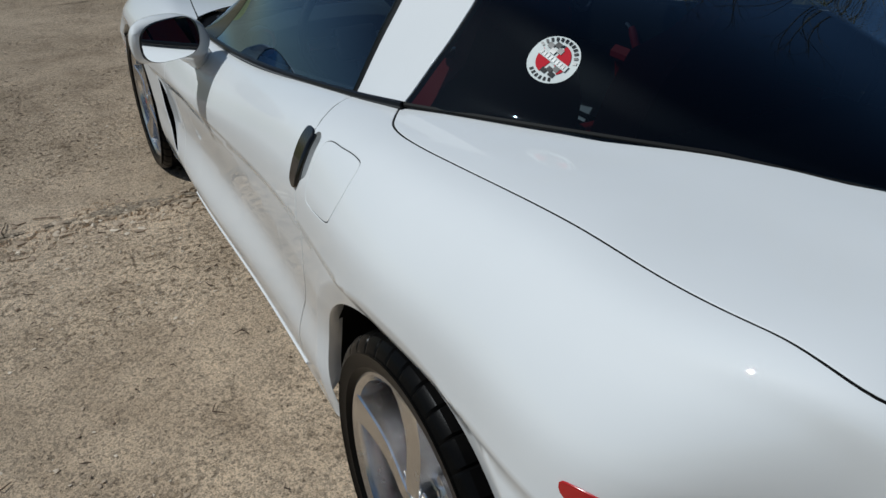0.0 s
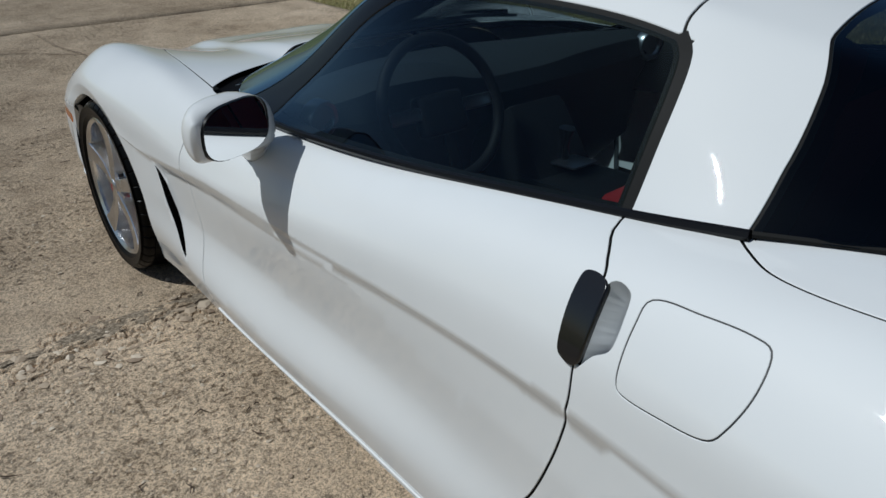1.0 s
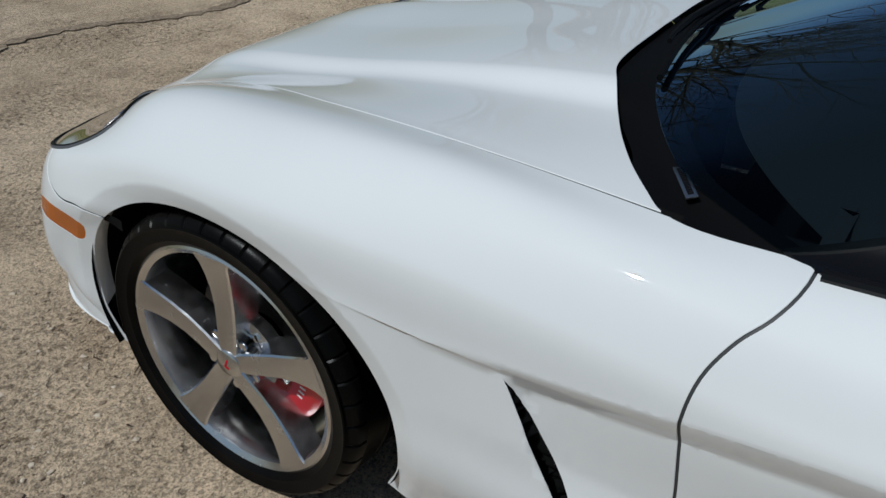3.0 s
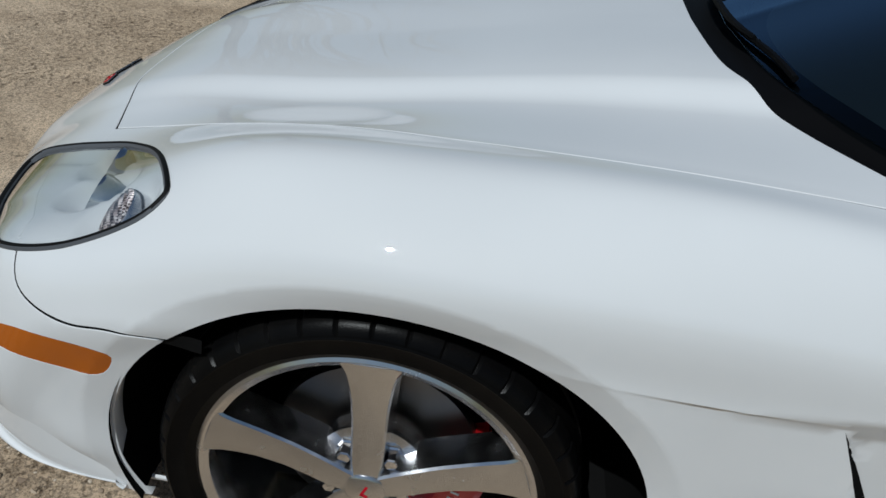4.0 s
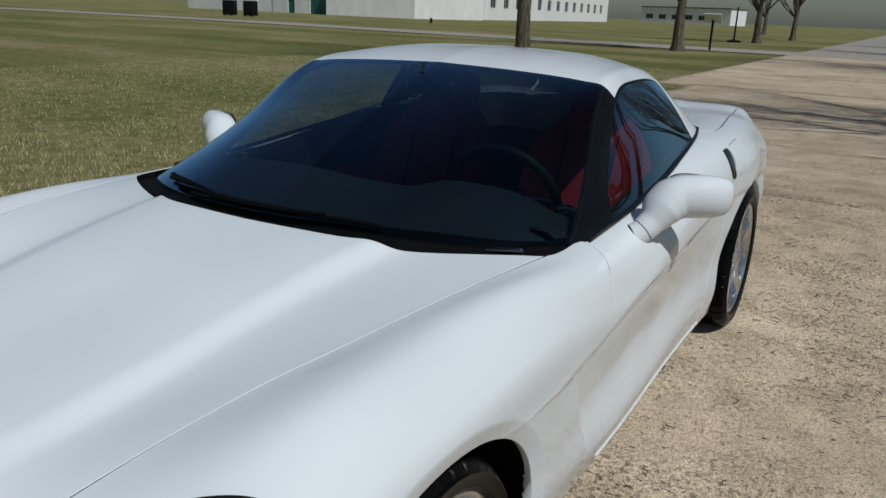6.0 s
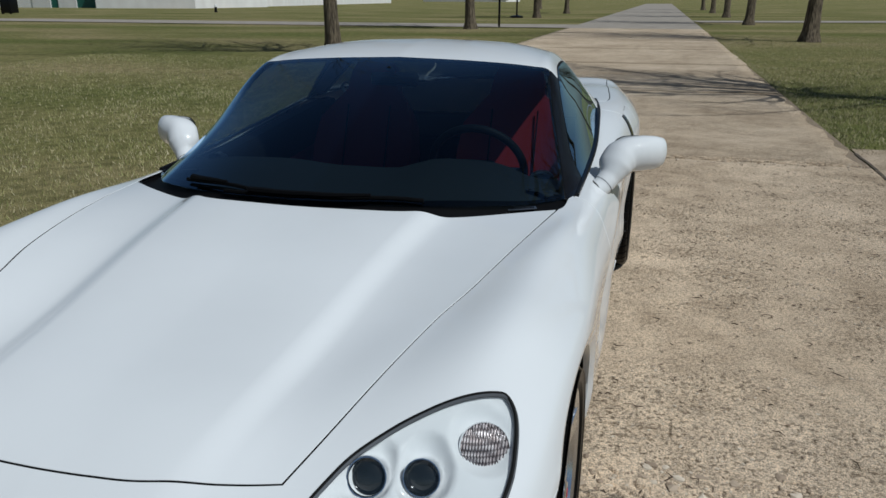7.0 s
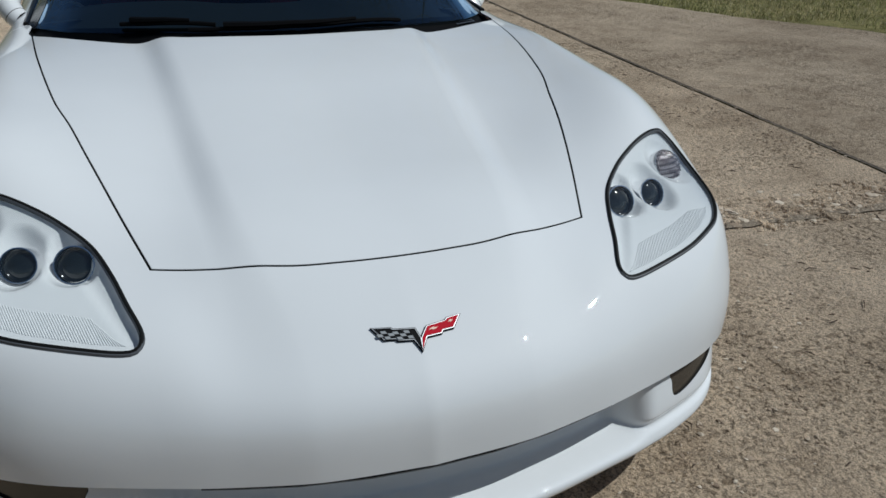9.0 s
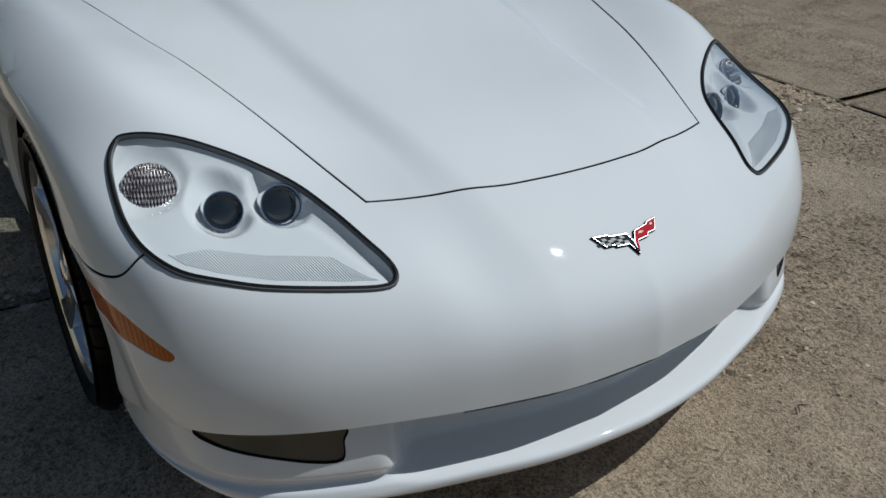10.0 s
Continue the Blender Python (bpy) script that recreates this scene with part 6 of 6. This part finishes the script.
# grass
def blades(name, areas, label, hgt=.03):
    pts = []
    for x0, x1, y0, y1, cnt in areas:
        q = np.stack([x0 + (x1 - x0) * rng.rand(cnt), y0 + (y1 - y0) * rng.rand(cnt)], 1)
        keep = lattice(q[:, 0], q[:, 1], .25, 70) + 1.4 * rng.rand(cnt) > .35
        pts.append(q[keep])
    q = np.concatenate(pts)
    k = len(q)
    a = rng.rand(k) * 6.28
    h = hgt * (.45 + .9 * rng.rand(k))
    w = .0028 + .0022 * rng.rand(k)
    lean = h * (.3 + .9 * rng.rand(k))
    b = rng.rand(k) * 6.28
    v = np.zeros((k, 3, 3))
    for i, s in ((0, -1), (1, 1)):
        v[:, i, 0], v[:, i, 1], v[:, i, 2] = q[:, 0] + s * w * np.cos(a), q[:, 1] + s * w * np.sin(a), -.05
    v[:, 2, 0], v[:, 2, 1], v[:, 2, 2] = q[:, 0] + lean * np.cos(b), q[:, 1] + lean * np.sin(b), -.035 + h
    me = bpy.data.meshes.new(name)
    me.vertices.add(k * 3)
    me.vertices.foreach_set("co", v.ravel())
    me.loops.add(k * 3)
    me.loops.foreach_set("vertex_index", np.arange(k * 3))
    me.polygons.add(k)
    me.polygons.foreach_set("loop_start", np.arange(k) * 3)
    me.update(calc_edges=True)
    me.materials.append(BLADE)
    return tagged(new(name, me), label, "grass", kind="stuff")


blades("grass", [(2.70, 6.5, -9, 8, 60000), (6.5, 14, -16, 6, 60000), (2.72, 2.95, -16, 10, 7000), (2.8, 8, -22, -9, 26000)], "short olive and straw coloured grass of the lawn")
blades("grass", [(-7.5, -2.95, -16, -5.3, 60000), (-8, -4.4, -5.3, -3.2, 9000), (-9, -6.2, -3.2, 1, 9000), (-12, -3, -32, -16, 45000), (-14, -7.5, -16, -3, 35000), (-3.12, -2.82, -24, -5.4, 12000), (-3.0, -2.9, -38, -24, 3000)], "short grass, greener, along the drive's edge")


# ---- trees ----
def tree(x, y, height, radius, seed, twig=3):
    """A bare deciduous tree: flared, tapered trunk and limbs that fork into twigs."""
    r = random.Random(seed)
    top = thing("bare_tree", "leafless park tree with furrowed grey-brown bark", "tree", pose(x, y, -.05), group="park trees")
    bm = bmesh.new()
    fork = height * (.17 + .03 * r.random())
    pts, rad = [], []
    lx, ly = r.uniform(-.012, .012), r.uniform(-.012, .012)
    for k in range(12):
        t = k / 11
        z = fork * 1.25 * t
        pts.append(Vector((lx * z + .04 * math.sin(z * 1.3 + seed), ly * z + .04 * math.cos(z * 1.1), z)))
        rad.append(radius * (1 - .42 * t) * (1 + .42 * math.exp(-z / .22)))
    tube(bm, pts, rad, 18)
    bm.verts.ensure_lookup_table()
    for v in bm.verts:
        a = math.atan2(v.co.y, v.co.x)
        s = 1 + .05 * math.sin(a * 5 + seed) * (1 + 1.5 * math.exp(-v.co.z / .25)) + .03 * math.sin(a * 11 + v.co.z * 3)
        v.co.x, v.co.y = v.co.x * s, v.co.y * s
    part("trunk", bm, BARK, top)
    bm = bmesh.new()

    def limb(base, way, length, rad0, level):
        p, q, rr = Vector(base), [Vector(base)], [rad0]
        d = Vector(way).normalized()
        steps = 5 if level < 2 else 3
        for s in range(steps):
            d = (d + Vector((r.uniform(-.22, .22), r.uniform(-.22, .22), r.uniform(-.05, .22)))).normalized()
            p = p + d * length / steps
            q.append(p.copy())
            rr.append(rad0 * (1 - .72 * (s + 1) / steps))
        tube(bm, q, rr, 7 if level == 0 else 5 if level == 1 else 3)
        if level < twig:
            for s in range(6 if level < 2 else 4):
                k = r.randint(1, steps)
                side_way = (d + Vector((r.uniform(-1, 1), r.uniform(-1, 1), r.uniform(-.25, .6))) * .9).normalized()
                limb(q[k], side_way, length * r.uniform(.42, .62), rr[k] * .72, level + 1)
    crown = height - fork
    for k in range(13):
        a = k * .49 * 2 + r.uniform(-.3, .3)
        up = 1.0 + .8 * (k % 3)
        limb(pts[6 + k % 6], (math.cos(a), math.sin(a), up), crown * r.uniform(.45, .70), radius * .30, 0)
    part("crown", bm, BARK, top)
    return top


tree(-5.85, -9.75, 17, .24, 1)
tree(-6.1, -27.8, 17, .27, 2)
tree(-5.8, -46.5, 17, .26, 3, 2)
tree(-5.8, -65.0, 17, .26, 4, 2)
tree(7.75, -17.7, 16, .21, 5)
tree(8.2, -36.3, 16, .26, 6)
tree(10.5, 7.0, 13, .24, 7)
tree(17.5, 8.0, 13, .24, 8, 2)
tree(16, -112, 16, .3, 9, 1)
tree(-5.8, -84.0, 17, .25, 10, 1)
tree(-5.8, -106.0, 17, .25, 11, 1)
tree(8.5, -60.0, 16, .25, 12, 2)
tree(8.2, -78.0, 16, .25, 13, 1)

# ---- cross road, far path ----
ASPHALT = material("pale_road", (0.30, 0.28, 0.25), 0.95)
worn = tex(ASPHALT, "ShaderNodeTexNoise", 1.2, 8)
wire(ASPHALT, ramp(ASPHALT, worn.outputs[0], [(0.3, (0.25, 0.215, 0.175)), (0.7, (0.36, 0.315, 0.265))]), "Base Color")


def strip(name, line, width, z, mat, label):
    q = smooth_line(line, 60)
    d = np.gradient(q, axis=0)
    w = np.stack([-d[:, 1], d[:, 0]], 1)
    w /= np.linalg.norm(w, axis=1)[:, None]
    v = np.concatenate([q + w * width / 2, q - w * width / 2])
    v = np.concatenate([v, np.full((120, 1), z)], 1)
    return tagged(link(name, v, [(i, 60 + i, 61 + i, i + 1) for i in range(59)], mat, smooth=False), label, "road", kind="structure")


strip("road", [(2.7, -41), (14, -41.5), (26, -42.5), (44, -44), (80, -42), (150, -30)], 5.2, -.010, ASPHALT, "pale asphalt cross road through the lawn")
strip("road", [(.34, -37.9), (.34, -60), (.34, -100), (.34, -220)], 6.55, -.012, ASPHALT, "pale road that carries on past the drive")
strip("road", [(-3, -52), (-30, -56), (-80, -52)], 4.0, -.011, ASPHALT, "pale path across the far lawn")

# ---- white building with a long wing ----
STUCCO = material("white_painted_wall", (0.80, 0.78, 0.76), 0.8)
wallw = tex(STUCCO, "ShaderNodeTexNoise", (0.6, 0.6, 0.25), 6)
wire(STUCCO, ramp(STUCCO, wallw.outputs[0], [(0.3, (0.74, 0.71, 0.69)), (0.7, (0.85, 0.83, 0.81))]), "Base Color")
GREEN = material("green_door_paint", (0.015, 0.115, 0.085), 0.5)
slats = tex(GREEN, "ShaderNodeTexWave", (0.1, 0.1, 8))
bump(GREEN, slats.outputs[0], 0.4, 0.02)
PANE = material("dark_window_pane", (0.03, 0.035, 0.04), 0.08)
ROOFING = material("grey_roofing", (0.12, 0.12, 0.125), 0.9)


def wall_frame(a, b):
    """A wall's own axes: x along it from a to b, z up, y into the building."""
    d = Vector((b[0] - a[0], b[1] - a[1], 0)).normalized()
    m = Matrix((d, Vector((-d.y, d.x, 0)), Vector((0, 0, 1)))).transposed().to_4x4()
    m.translation = (a[0], a[1], -.05)
    return m, math.hypot(b[0] - a[0], b[1] - a[1])


def building(name, label, a, b, depth, height, windows, doors_):
    """A block with real window and door openings in its front wall."""
    m, length = wall_frame(a, b)
    top = thing(name, label, "building", m)
    holes = sorted([(x - w / 2, x + w / 2, z0, z1) for x, w, z0, z1 in windows] + [(x - w / 2, x + w / 2, 0, h) for x, w, h, _c in doors_])
    t, x = .35, 0

    def wall(size, m_):
        bm = bmesh.new()
        box(bm, size, m_)
        part("wall", bm, STUCCO, top, smooth=False)
    for x0, x1, z0, z1 in holes + [(length, length, 0, 0)]:
        if x0 > x:
            wall((x0 - x, t, height), pose((x + x0) / 2, t / 2, height / 2))
        if x1 > x0:
            if z0 > 0:
                wall((x1 - x0, t, z0), pose((x0 + x1) / 2, t / 2, z0 / 2))
            wall((x1 - x0, t, height - z1), pose((x0 + x1) / 2, t / 2, (height + z1) / 2))
        x = x1
    wall((t, depth - t, height), pose(t / 2, (depth + t) / 2, height / 2))
    wall((t, depth - t, height), pose(length - t / 2, (depth + t) / 2, height / 2))
    bm = bmesh.new()
    box(bm, (length + .6, depth + .6, .4), pose(length / 2, depth / 2, height + .2))
    part("roof", bm, ROOFING, top, smooth=False)
    for x, w, z0, z1 in windows:
        bm = bmesh.new()
        box(bm, (w, .04, z1 - z0), pose(x, .2, (z0 + z1) / 2))
        win = part("window", bm, PANE, top, smooth=False)
        bm = bmesh.new()
        box(bm, (w + .1, .16, .08), pose(x, .04, z0 - .03))
        part("sill", bm, STUCCO, win, smooth=False)
        bm = bmesh.new()
        box(bm, (.05, .06, z1 - z0), pose(x, .17, (z0 + z1) / 2))
        part("mullion", bm, STUCCO, win, smooth=False)
    for x, w, h, mat in doors_:
        bm = bmesh.new()
        box(bm, (w, .08, h), pose(x, .2, h / 2))
        part("door", bm, mat, top, smooth=False)
    return top


FRONT_A, FRONT_B, WING_END = (120, -108), (66, -104), (80, -235)
building("workshop", "long white painted workshop block with a green roller door", FRONT_A, FRONT_B, 20, 7.0, [], [(45.1, 1.2, 2.4, STUCCO), (34.1, 4.2, 3.6, GREEN), (27.6, 1.6, 2.6, GREEN), (21.1, 4.0, 3.4, STUCCO)])
building("workshop_wing", "long white wing with a row of dark windows", FRONT_B, WING_END, 16, 7.0, [(12 + 7.4 * i, 3.0, 2.3, 4.6) for i in range(16)], [(5.2, 2.0, 2.4, STUCCO)])
building("far_house", "low white building with dark windows, far off", (98, -330), (60, -318), 12, 6.0, [(4 + 6 * i, 3.2, 1.6, 3.4) for i in range(6)], [])

# tilted information board, posts
BOARD = material("pale_board", (0.62, 0.64, 0.55), 0.5)
sign = thing("information_sign", "tilted pale information board on a black post", "sign", pose(7.3, -39.0, -.05) @ Matrix.Scale(1.14, 4))
bm = bmesh.new()
box(bm, (.09, .09, 1.30), pose(0, 0, .65), .01)
part("post", bm, BLACK, sign)
bm = bmesh.new()
box(bm, (.75, .55, .04), pose(0, .05, 1.38, 42), .01)
board = part("board", bm, BOARD, sign)
bm = bmesh.new()
for i in range(6):
    box(bm, (.5, .025, .006), pose(0, .05, 1.38, 42) @ pose(-.04, .18 - .07 * i, .022))
part("text_bars", bm, BLACK, board)
post = thing("sign_post", "dark post on a round base beside the road", "post", pose(10.0, -59.6, -.05) @ Matrix.Scale(1.14, 4))
bm = bmesh.new()
lathe(bm, [(0.001, .0), (.45, .0), (.45, .12), (.06, .2), (.05, 2.2), (.001, 2.2)], 16, pose(0, 0, 0, 0, -90, 0))
part("pole", bm, BLACK, post)
hyd = thing("hydrant", "small dark hydrant with a white cap on the lawn", "hydrant", pose(46, -76, -.05))
bm = bmesh.new()
lathe(bm, [(.001, 0), (.20, 0), (.20, .08), (.14, .10), (.14, .55), (.001, .55)], 14, pose(0, 0, 0, 0, -90, 0))
part("barrel", bm, BLACK, hyd)
bm = bmesh.new()
lathe(bm, [(.15, .55), (.16, .62), (.10, .80), (.001, .85)], 14, pose(0, 0, 0, 0, -90, 0))
part("cap", bm, WHITE, hyd)
bins = thing("waste_bin", "dark waste bin by the workshop", "bin", pose(60, -62, -.05), group="bins")
bm = bmesh.new()
box(bm, (1.2, 1.0, 1.5), pose(0, 0, .85), .05)
part("bin_body", bm, BLACK, bins)
for sx in (-.45, .45):
    bm = bmesh.new()
    lathe(bm, [(.001, -.06), (.12, -.06), (.14, 0), (.12, .06), (.001, .06)], 14, pose(sx, .4, .13))
    part("bin_wheel", bm, RUBBER, bins)
copy_thing(bins, pose(62.2, -61.2, -.05, 0, 0, 12))
